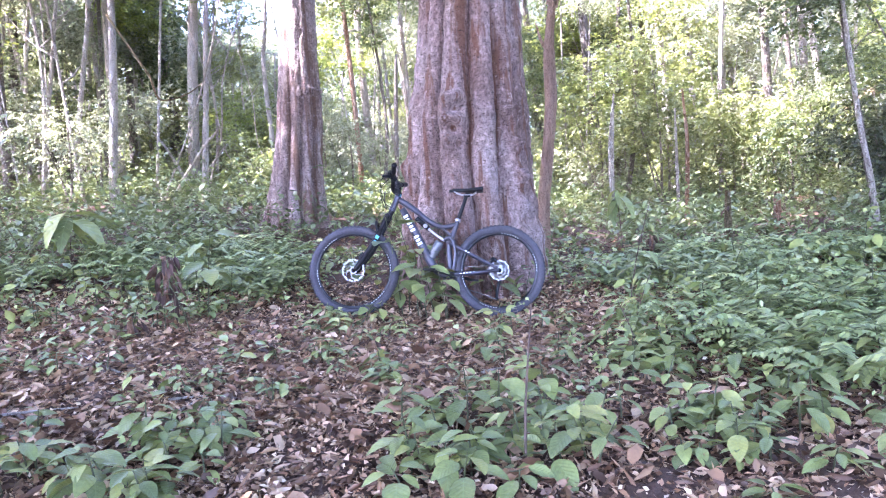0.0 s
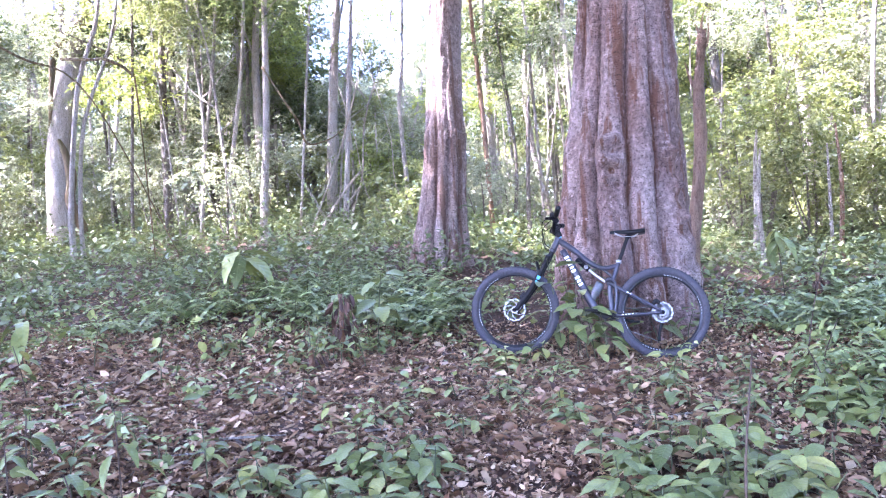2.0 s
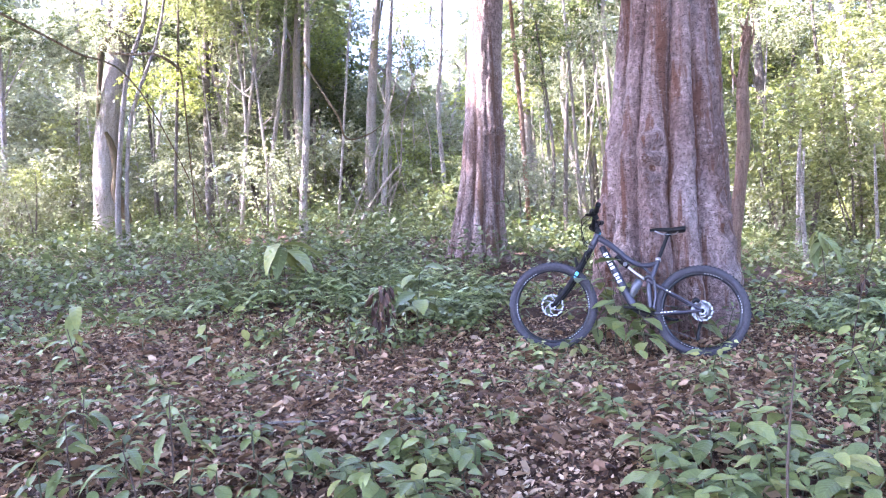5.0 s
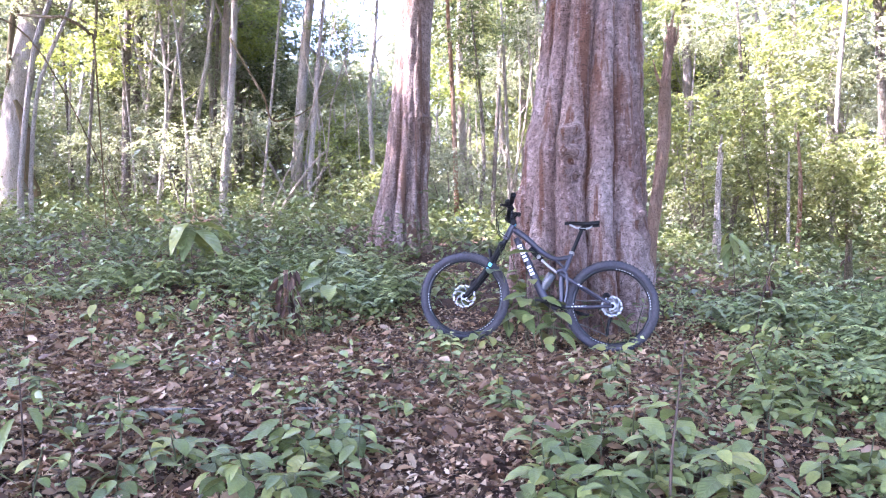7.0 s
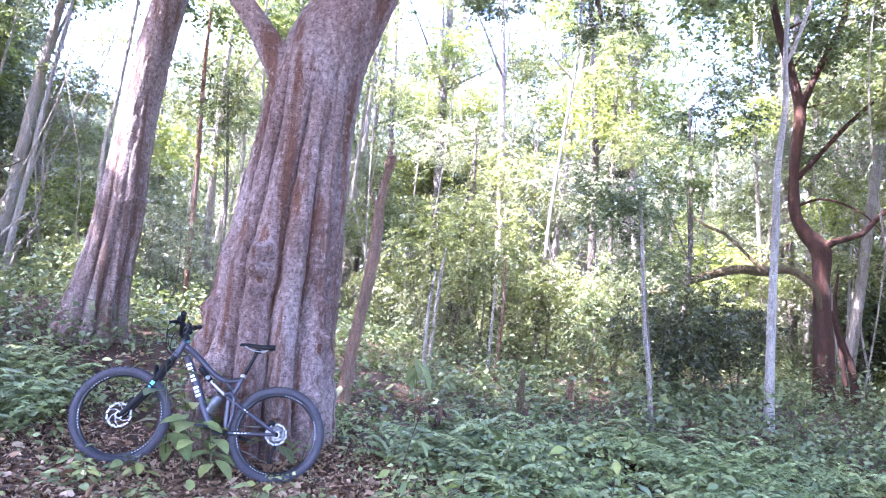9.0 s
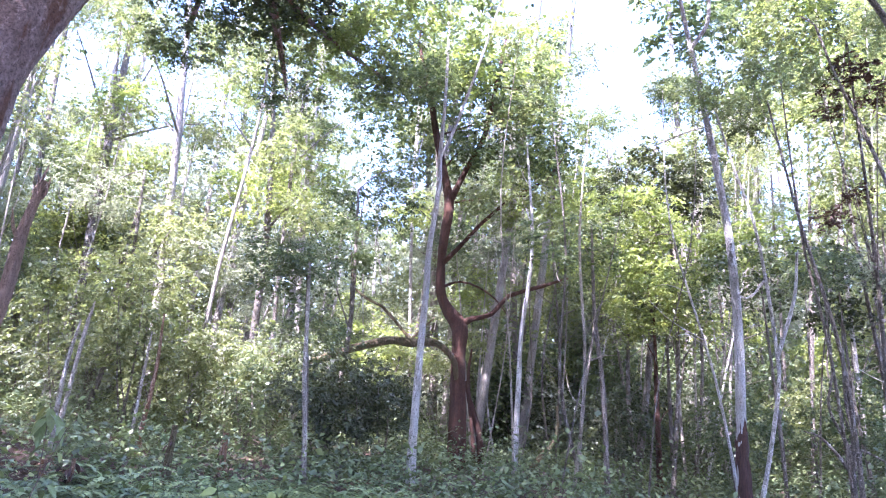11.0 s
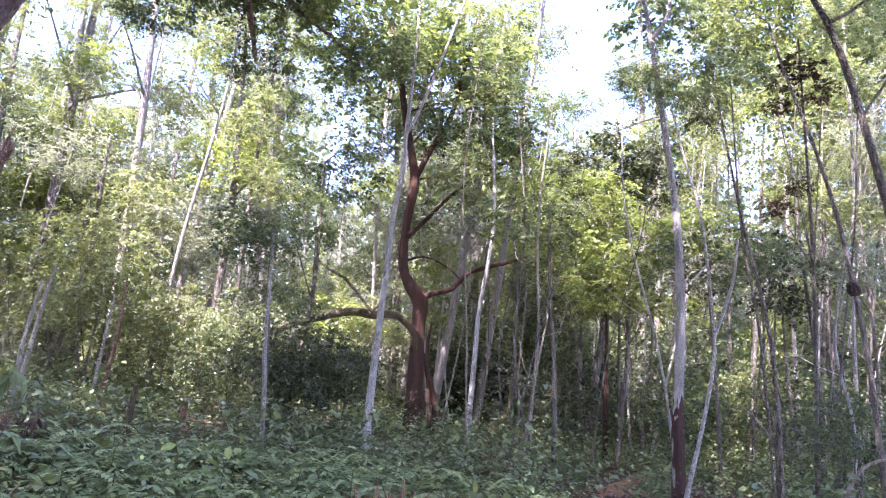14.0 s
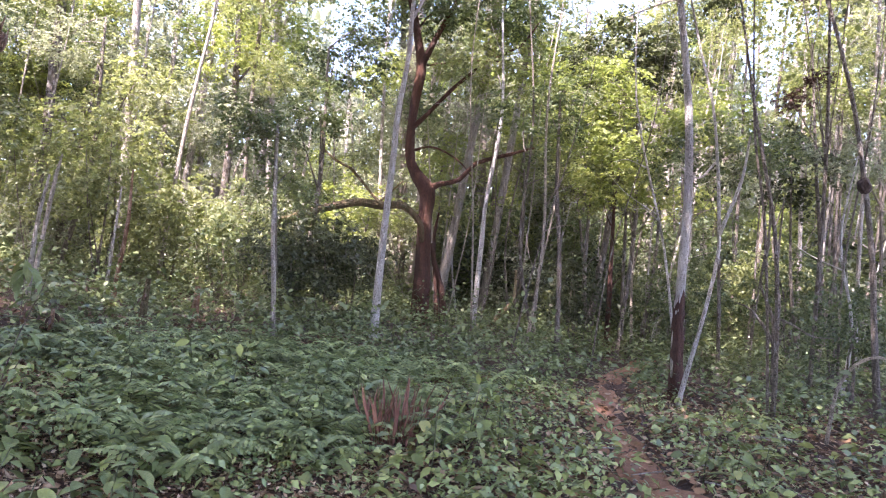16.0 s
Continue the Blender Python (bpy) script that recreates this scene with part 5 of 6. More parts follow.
# ---- near plants ----
def broad_material():
    m, nt, b = nodes_of("broad_leaf")
    tc = nt.nodes.new("ShaderNodeTexCoord")
    sx = nt.nodes.new("ShaderNodeSeparateXYZ")
    nt.links.new(tc.outputs["Object"], sx.inputs[0])

    def calc(op, a, c=None):
        n = nt.nodes.new("ShaderNodeMath")
        n.operation = op
        for sock, v in zip(n.inputs, (a, c)):
            if v is None:
                continue
            if isinstance(v, (int, float)):
                sock.default_value = v
            else:
                nt.links.new(v, sock)
        return n.outputs[0]
    ay = calc("ABSOLUTE", sx.outputs[1])
    wave = calc("SINE", calc("MULTIPLY", calc("SUBTRACT", sx.outputs[0], calc("MULTIPLY", ay, 0.9)), 55.0))
    vein = calc("MAXIMUM", calc("GREATER_THAN", wave, 0.93), calc("LESS_THAN", ay, 0.012))
    inf = nt.nodes.new("ShaderNodeObjectInfo")
    col = ramp(nt, inf.outputs["Random"], [(0.0, (0.115, 0.145, 0.056)), (0.45, (0.175, 0.212, 0.074)), (0.88, (0.245, 0.275, 0.094)), (1.0, (0.34, 0.33, 0.11))])
    blot = noise_fac(nt, 9.0, 4)
    col = mixed(nt, 0.5, col, mixed(nt, 1.0, col, ramp(nt, blot, [(0.3, (0.6, 0.65, 0.7)), (0.7, (1.25, 1.2, 1.05))]), "MULTIPLY"))
    col = mixed(nt, calc("MULTIPLY", vein, 0.18), col, (0.24, 0.34, 0.16))
    nt.links.new(col, b.inputs["Base Color"])
    b.inputs["Roughness"].default_value = 0.38
    bump(nt, b, wave, 0.12, 0.02)
    tr = nt.nodes.new("ShaderNodeBsdfTranslucent")
    nt.links.new(mixed(nt, 1.0, col, (1.2, 1.2, 0.6), "MULTIPLY"), tr.inputs[0])
    mx = nt.nodes.new("ShaderNodeMixShader")
    mx.inputs[0].default_value = 0.14
    nt.links.new(b.outputs[0], mx.inputs[1])
    nt.links.new(tr.outputs[0], mx.inputs[2])
    nt.links.new(mx.outputs[0], nt.nodes["Material Output"].inputs[0])
    return m


M_BROAD = broad_material()


def leaf_blade(name, wide, bend, fold, tip=1.0, n=8):
    """A leaf one unit long along +x with a folded midrib and a bowed blade."""
    verts, faces = [], []
    for i in range(n + 1):
        u = i / n
        w = wide * math.sin(math.pi * min(1, u * 0.96 + 0.02) ** tip) ** 0.85 + 0.004
        z = -bend * u * u
        x = u * (1 - 0.25 * bend * u)
        rip = 0.012 * math.sin(u * 19)
        verts += [(x, -w, z + fold * w + rip), (x, -w * 0.5, z + fold * w * 0.45), (x, 0, z), (x, w * 0.5, z + fold * w * 0.45), (x, w, z + fold * w - rip)]
    for i in range(n):
        for j in range(4):
            a = i * 5 + j
            faces.append((a, a + 5, a + 6, a + 1))
    return mesh_from(name, verts, faces, M_BROAD, True)


BLADES = [leaf_blade("leaf", 0.27, 0.25, 0.25, 0.85), leaf_blade("leaf", 0.30, 0.40, 0.15, 0.8), leaf_blade("leaf", 0.24, 0.15, 0.35, 0.9)]
LONG = [leaf_blade("leaf", 0.15, 0.55, 0.3, 0.95, 10), leaf_blade("leaf", 0.13, 0.35, 0.4, 1.0, 10)]
HANG = [leaf_blade("leaf", 0.185, 0.6, 0.25, 0.95, 10), leaf_blade("leaf", 0.165, 0.75, 0.3, 1.0, 10)]
PLANTS = "broad-leaved ground plants"


def plant(x, y, h, n, size, blades, r, label="broad-leaved green seedling on the forest floor", stem=M_STEM, droop=0.12, group=PLANTS, top=False):
    g = gz(x, y)
    root = new("plant")
    root.location = (x, y, g)
    lx, ly = r.normal(0, 0.16 * h), r.normal(0, 0.16 * h)
    part("stem", tube("stem", [(0, 0, -0.03), (lx * 0.4, ly * 0.4, h * 0.5), (lx, ly, h)], [0.005, 0.004, 0.0025], stem, 5, 6, 0.05), root)
    az = r.uniform(0, 6.28)
    for i in range(n):
        u = 1.0 - (0.15 if top else 0.62) * i / max(1, n - 1) * r.uniform(0.8, 1.1)
        az += 2.4 + r.normal(0, 0.25)
        q = size * r.uniform(0.6, 1.15) * (0.72 + 0.5 * (1 - u))
        out = 0.004 if top else 0.22 * size
        m = Matrix.LocRotScale((lx * u + math.cos(az) * out, ly * u + math.sin(az) * out, h * u + out * 0.25), Euler((r.normal(0, 0.2), droop + r.normal(0, 0.16) - 0.22 * (u > 0.9) * (not top), az), "XYZ"), (q, q, q))
        part("leaf", blades[int(r.integers(0, len(blades)))], root, "", m)
    return tagged(root, label, "plant", group)


def near_plants():
    r = np.random.default_rng(17)
    for (x0, x1, y0, y1, n, h0, h1, size) in (
        (-2.0, -1.0, 2.45, 3.2, 28, 0.10, 0.30, 0.155),
        (-0.35, 0.75, 2.55, 3.30, 32, 0.10, 0.34, 0.160),
        (0.7, 1.5, 2.7, 4.0, 24, 0.12, 0.35, 0.150),
        (-3.3, -2.1, 2.2, 3.1, 9, 0.20, 0.45, 0.13),
        (-1.3, -0.2, 3.6, 4.4, 8, 0.08, 0.2, 0.11),
        (0.15, 1.2, 3.7, 4.9, 14, 0.12, 0.3, 0.12),
        (-1.1, -0.35, 4.7, 5.3, 7, 0.10, 0.22, 0.11),
        (-2.9, -1.7, 5.0, 6.0, 12, 0.15, 0.5, 0.12),
        (-4.6, -3.0, 4.6, 6.0, 10, 0.15, 0.4, 0.13),
        (1.4, 3.2, 2.8, 4.4, 26, 0.15, 0.40, 0.14),
        (2.7, 4.2, 2.6, 3.9, 22, 0.2, 0.6, 0.14),
        (4.6, 6.0, 1.0, 2.3, 9, 0.15, 0.35, 0.13),
        (0.8, 2.1, 2.2, 2.9, 16, 0.10, 0.26, 0.13),
        (1.6, 3.8, 4.2, 6.3, 18, 0.25, 0.55, 0.14),
        (-3.6, -1.6, 5.9, 7.2, 10, 0.25, 0.5, 0.13),
        (-1.0, -0.3, 4.95, 5.3, 4, 0.10, 0.2, 0.12),
        (-4.6, -2.2, 3.0, 4.7, 16, 0.08, 0.26, 0.11),
        (-2.2, -0.5, 3.2, 4.5, 16, 0.06, 0.22, 0.11),
        (-0.5, 1.0, 3.4, 4.9, 16, 0.06, 0.22, 0.11),
        (-2.6, -1.8, 4.9, 5.6, 10, 0.15, 0.5, 0.11),
    ):
        for k in range(n):
            plant(r.uniform(x0, x1), r.uniform(y0, y1), r.uniform(h0, h1) * 0.8, int(r.integers(6, 11)), size * r.uniform(0.75, 1.1), BLADES, r)
    for x, y, h in ((-2.75, 2.5, 0.42), (-2.4, 2.75, 0.5), (-3.0, 2.9, 0.4), (-2.25, 2.3, 0.38), (1.08, 4.06, 0.34), (1.27, 5.05, 0.8), (-4.2, 4.4, 0.4), (3.5, 2.75, 0.45), (3.9, 3.2, 0.45), (1.15, 4.5, 0.42)):
        plant(x, y, h, 9, 0.20, LONG, r, "upright seedling with long narrow green leaves", M_BROWNSTEM, 0.1)
    # leaves that climb beside the bicycle
    for x, y, h in ((-0.34, 5.81, 0.55), (-0.22, 5.83, 0.98), (-0.08, 5.83, 0.75), (-0.02, 5.58, 0.34), (-0.18, 5.60, 0.52), (0.62, 5.85, 0.3), (-0.42, 5.81, 0.42), (0.05, 5.80, 0.5)):
        plant(x, y, h, 8, 0.17, BLADES, r, "leafy shoot growing up the foot of the big tree")
    for x, y, h, q in ((-0.38, 5.70, 0.82, 0.30), (-0.26, 5.66, 0.70, 0.30), (-0.12, 5.60, 0.58, 0.28), (-0.03, 5.56, 0.42, 0.22), (0.42, 5.86, 0.34, 0.24), (-0.98, 5.42, 0.16, 0.17), (-0.66, 5.40, 0.15, 0.17), (-0.52, 5.46, 0.18, 0.15)):
        plant(x, y, h, 7, q, BLADES, r, "leafy shoot growing up through the bicycle")
    # the plant with big drooping leaves
    plant(-3.62, 6.85, 1.0 - gz(-3.62, 6.85) + 0.06, 9, 0.66, HANG, r, "young tree with large drooping green leaves", M_BROWNSTEM, 0.18, "large-leaved saplings", True)
    plant(-4.6, 4.9, 0.45, 6, 0.36, HANG, r, "young tree with large drooping green leaves", M_BROWNSTEM, 0.18, "large-leaved saplings", True)
    plant(1.73, 6.9, 0.78, 7, 0.36, HANG, r, "sapling with hanging green leaves beside the big tree", M_BROWNSTEM, 0.35, "large-leaved saplings", True)
    plant(-1.86, 5.42, 0.66, 11, 0.22, BLADES, r, "broad-leaved bush beside the dead stub", M_STEM, 0.15)
    plant(-1.98, 5.62, 0.52, 9, 0.20, BLADES, r, "broad-leaved bush beside the dead stub", M_STEM, 0.15)
    # bare stick
    me = tube("stick", [(0.24, 2.68, gz(0.24, 2.68) - 0.05), (0.26, 2.68, 0.0), (0.31, 2.67, 0.4)], [0.006, 0.005, 0.003], M_BROWNSTEM, 6, 12, 0.3, 4)
    tagged(new("stick", me), "thin bare brown stem standing upright in the plants", "stick")


near_plants()


LEAFLET = ([(0, 0, 0), (0.4, -0.2, 0.03), (1, 0, -0.08), (0.4, 0.2, 0.03)], [(0, 1, 2, 3)])


def fern_mesh(seed):
    """A pinnate frond plant: many paired leaflets on arching ribs."""
    r = np.random.default_rng(seed)
    locs, az, pit, siz = [], [], [], []
    for f in range(10):
        a = f * 0.63 + r.normal(0, 0.2)
        length, rise = r.uniform(0.26, 0.46), r.uniform(0.2, 0.4)
        for i in range(20):
            u = 0.15 + 0.85 * i / 19
            for side in (-1, 1):
                locs.append((math.cos(a) * length * u, math.sin(a) * length * u, rise * (1.7 * u - 1.15 * u * u)))
                az.append(a + side * 1.2)
                pit.append(0.2 + r.normal(0, 0.12))
                siz.append(0.078 * (1.12 - u) ** 0.6 + 0.01)
    n = len(locs)
    return repeat_mesh("fronds", *LEAFLET, euler_mats(r.normal(0, 0.2, n), np.array(pit), np.array(az), np.array(siz)), np.array(locs), M_FERN)


FERNS = [fern_mesh(i) for i in range(5)]


def ferns():
    r = np.random.default_rng(41)
    k = 0
    for (x0, x1, y0, y1, n) in ((1.3, 4.2, 4.0, 7.0, 52), (2.4, 4.4, 3.0, 4.4, 14), (-3.3, -1.6, 6.2, 7.6, 26), (1.6, 3.0, 3.2, 4.2, 14), (-4.5, -2.2, 6.0, 6.8, 8), (3.4, 5.6, 4.2, 7.2, 32), (-1.9, -1.35, 5.8, 6.6, 7)):
        for i in range(n):
            x, y = r.uniform(x0, x1), r.uniform(y0, y1)
            q = r.uniform(0.75, 1.35)
            root = new("fern")
            root.location, root.rotation_euler, root.scale = (x, y, gz(x, y)), (0, 0, r.uniform(0, 6.28)), (q, q, q)
            part("stem", STALK, root)
            part("fronds", FERNS[k % 5], root)
            tagged(root, "low feathery green fern-like herb", "fern", "feathery ground herbs")
            k += 1


STALK = tube("stem", [(0, 0, -0.04), (0.005, 0, 0.04), (0, 0, 0.08)], [0.006, 0.005, 0.004], M_STEM, 5, 3)
ferns()


def withered(x, y, h, n, size, label, lean=0.0, mat_stem=M_DEAD, r0=0.03, spread=0.1):
    """A dead stub hung with curled brown leaves."""
    r = np.random.default_rng(int(abs(x * 100)))
    g = gz(x, y)
    root = new("withered_plant")
    root.location = (x, y, g)
    part("stem", tube("stem", [(0, 0, -0.05), (lean * 0.5, 0, h * 0.5), (lean, 0, h)], [r0, r0 * 0.8, r0 * 0.6], mat_stem, 8, 10, 0.35, 2), root)
    a = r.uniform(0, 6.28, n)
    z = h * r.uniform(0.30, 1.0, n)
    q = spread * r.uniform(0.2, 1, n)
    locs = np.stack([lean * z / h + np.cos(a) * q, np.sin(a) * q, z], 1)
    mats = euler_mats(r.normal(0, 0.6, n), r.normal(1.25, 0.25, n), a, r.uniform(0.6, 1.2, n) * size)
    part("dead_leaves", repeat_mesh("dead_leaves", DRY_V, DRY_F, mats, locs, M_RUST), root, "limp curled brown leaves")
    return tagged(root, label, "withered plant")


withered(-2.10, 5.28, 0.55, 46, 0.13, "dead stub hung with limp brown leaves")
withered(-2.28, 5.02, 0.18, 16, 0.13, "collapsed reddish dead leaves in the litter")
withered(1.9, 6.54, 0.40, 20, 0.12, "short stump with curled purple-brown leaves")


def dead_fern(x, y, n, h, spread):
    """Narrow dead fronds that stand and hang close together."""
    r = np.random.default_rng(29)
    root = new("dead_fern")
    root.location = (x, y, gz(x, y))
    part("stem", tube("stem", [(0, 0, -0.05), (0.01, 0, h * 0.4), (0.0, 0.01, h * 0.75)], [0.02, 0.015, 0.008], M_DEAD, 7, 8, 0.3, 2), root)
    a, q = r.uniform(0, 6.28, n), spread * np.sqrt(r.uniform(0, 1, n))
    locs = np.stack([np.cos(a) * q, np.sin(a) * q, r.uniform(0.0, 0.15, n) * h], 1)
    mats = euler_mats(r.uniform(0, 6.28, n), -1.35 + r.normal(0, 0.30, n), a, r.uniform(0.35, 1.0, n) * h)
    blade = ([(0, 0, 0), (0.3, -0.014, 0.01), (0.7, -0.018, 0.02), (1, 0, 0.10), (0.7, 0.016, 0.03), (0.3, 0.014, 0.02)], [(0, 1, 5), (1, 2, 4), (1, 4, 5), (2, 3, 4)])
    part("dead_fronds", repeat_mesh("dead_fronds", *blade, mats, locs, M_FROND), root, "narrow reddish brown dead fronds")
    tagged(root, "dead reddish fern with narrow upright fronds", "dead fern")


dead_fern(3.31, 3.33, 130, 0.50, 0.19)
withered(3.05, 7.64, 0.60, 4, 0.1, "dark rotten post-like stump in the herbs", 0.02, M_VINE, 0.05)
withered(4.0, 8.5, 0.5, 4, 0.1, "rusty brown broken stump in the herbs", 0.0, M_DEAD, 0.06)


def debris():
    """Dry sticks on the trail and in the litter."""
    r = np.random.default_rng(77)
    for k in range(60):
        if k < 34:
            x, y = r.uniform(4.6, 7.0), r.uniform(1.4, 3.2)
        else:
            x, y = r.uniform(-4, 1), r.uniform(2.8, 4.9)
        a, length = r.uniform(0, 6.28), r.uniform(0.15, 0.6)
        p = [(x + math.cos(a) * length * t, y + math.sin(a) * length * t + r.normal(0, 0.015), gz(x + math.cos(a) * length * t, y + math.sin(a) * length * t) + 0.02 + r.uniform(0, 0.03)) for t in (0, 0.5, 1)]
        tagged(new("stick", tube("stick", p, [0.008, 0.007, 0.004], M_PALE if k % 3 else M_DEAD, 5, 5, 0.2, k)), "dry fallen stick lying on the forest floor", "stick", "fallen sticks")


debris()


# ---- the bicycle ----
M_FRAME = plain("frame_paint", (0.048, 0.047, 0.064), 0.34, 0.3, 0.15, 200)
M_BLACK = plain("black_plastic", (0.010, 0.010, 0.012), 0.55, 0.0, 0.3, 120)
M_BLACK.node_tree.nodes["Principled BSDF"].inputs["Specular IOR Level"].default_value = 0.2
M_TYRE = plain("tyre_rubber", (0.045, 0.043, 0.055), 0.75, 0.0, 0.3, 90)
M_RIM = plain("rim_black", (0.02, 0.02, 0.025), 0.3, 0.4)
M_STEEL = plain("brushed_steel", (0.62, 0.62, 0.64), 0.28, 1.0, 0.15, 200)
M_DISC = plain("disc_steel", (0.20, 0.20, 0.21), 0.38, 1.0, 0.25, 300)
M_RIMMARK = plain("rim_marking", (0.42, 0.42, 0.43), 0.6, 0.0, 0.2)
M_DECAL = plain("white_decal", (0.80, 0.80, 0.80), 0.5, 0.0, 0.08)
M_BLUE = plain("blue_accent", (0.10, 0.42, 0.62), 0.4, 0.2)
M_CHAIN = plain("chain_metal", (0.25, 0.24, 0.23), 0.4, 0.9)


def lathe(name, ring, material, seg=96):
    """Turns a closed profile of (radius, depth) round the local y axis."""
    n = len(ring)
    verts = [(r * math.cos(2 * math.pi * i / seg), d, r * math.sin(2 * math.pi * i / seg)) for i in range(seg) for r, d in ring]
    faces = [(i * n + j, i * n + (j + 1) % n, ((i + 1) % seg) * n + (j + 1) % n, ((i + 1) % seg) * n + j) for i in range(seg) for j in range(n)]
    return mesh_from(name, verts, faces, material, True)


def blocks(name, items, material):
    """Small bevelled blocks joined to one mesh: (centre, size, y turn in degrees)."""
    bm = bmesh.new()
    for c, size, turn in items:
        m = Matrix.LocRotScale(c, Euler((0, radians(turn), 0)), size)
        bmesh.ops.create_cube(bm, size=1.0, matrix=m)
    bmesh.ops.bevel(bm, geom=bm.edges[:], offset=0.0015, segments=1, affect="EDGES")
    me = bpy.data.meshes.new(name)
    bm.to_mesh(me)
    bm.free()
    me.materials.append(material)
    return me


TYRE = lathe("tyre", [(0.333 + 0.031 * math.cos(a), 0.029 * math.sin(a)) for a in [2 * math.pi * k / 12 for k in range(12)]], M_TYRE, 120)
KNOBS = blocks("knobs", [((math.cos(a) * 0.362, w, math.sin(a) * 0.362), (0.008, 0.012, 0.014), -math.degrees(a)) for k in range(72) for a in [2 * math.pi * (k + 0.5 * (w_i % 2)) / 72 for w_i in (0,)] for w in (-0.017, 0.0, 0.017)], M_TYRE)
RIM = lathe("rim", [(0.308, -0.014), (0.308, 0.014), (0.296, 0.013), (0.284, 0.005), (0.284, -0.005), (0.296, -0.013)], M_RIM)
HUB = lathe("hub", [(0.0, -0.055), (0.012, -0.055), (0.014, -0.035), (0.028, -0.03), (0.028, -0.026), (0.016, -0.02), (0.016, 0.02), (0.028, 0.026), (0.028, 0.03), (0.014, 0.05), (0.0, 0.05)], M_BLACK, 20)
SPOKE = tube("spoke", [(0.026, 0, 0), (0.15, 0, 0), (0.286, 0, 0)], [0.0011, 0.0010, 0.0010], M_RIM, 4, 2, 0)


def rotor_mesh(radius):
    verts, faces = [], []
    seg = 72

    def ring(r0, r1, holes):
        b = len(verts)
        for i in range(seg):
            a = 2 * math.pi * i / seg
            wob = 0.003 * math.sin(a * 12) if holes else 0
            for r, d in ((r0 + wob, -0.001), (r1 + wob, -0.001), (r1 + wob, 0.001), (r0 + wob, 0.001)):
                verts.append((r * math.cos(a), d, r * math.sin(a)))
        for i in range(seg):
            if holes and i % 6 in (2,):
                continue
            for j in range(4):
                c, d = b + i * 4, b + ((i + 1) % seg) * 4
                faces.append((c + j, c + (j + 1) % 4, d + (j + 1) % 4, d + j))
    ring(radius - 0.014, radius, True)
    ring(0.018, 0.03, False)
    for k in range(6):
        a0 = 2 * math.pi * k / 6
        b = len(verts)
        for i in range(6):
            u = i / 5
            r, a = 0.026 + (radius - 0.04) * u, a0 + 0.9 * u
            for da in (-0.10, 0.10):
                aa = a + da * (0.035 / r)
                for d in (-0.001, 0.001):
                    verts.append((r * math.cos(aa), d, r * math.sin(aa)))
        for i in range(5):
            c = b + i * 4
            faces += [(c, c + 4, c + 6, c + 2), (c + 1, c + 3, c + 7, c + 5), (c, c + 1, c + 5, c + 4), (c + 2, c + 6, c + 7, c + 3)]
    return mesh_from("brake_disc", verts, faces, M_DISC)


def bike_wheel(bike, x, disc, turn):
    w = part("wheel", HUB, bike, "black hub with thin dark spokes", pose(x, 0, 0, 0, turn, 0))
    part("tyre", TYRE, w, "dusty grey-black knobbly tyre")
    part("tread", KNOBS, w)
    part("rim", RIM, w, "black rim with white decals")
    for k in range(28):
        a = 360 * k / 28
        off = 0.022 if k % 2 else -0.022
        part("spoke", SPOKE, w, "", pose(0, off, 0, 0, a, 0) @ pose(0, 0, 0, 0, 0, math.degrees(math.atan2(-off, 0.28))) @ pose(0, 0, 0, 0, 0, 0))
    items = []
    for c0 in (20, 140, 200, 320):
        for k in range(7):
            a = radians(c0 + k * 4.2 - turn)
            items.append(((math.cos(a) * 0.296, -0.0148, math.sin(a) * 0.296), (0.006, 0.0016, 0.012), -math.degrees(a) + 8))
    part("decal", blocks("decal", items, M_RIMMARK), w, "white rim marking")["kind"] = "stuff"
    part("brake_disc", rotor_mesh(disc), w, "shiny perforated steel brake disc", pose(0, -0.042, 0))
    return w


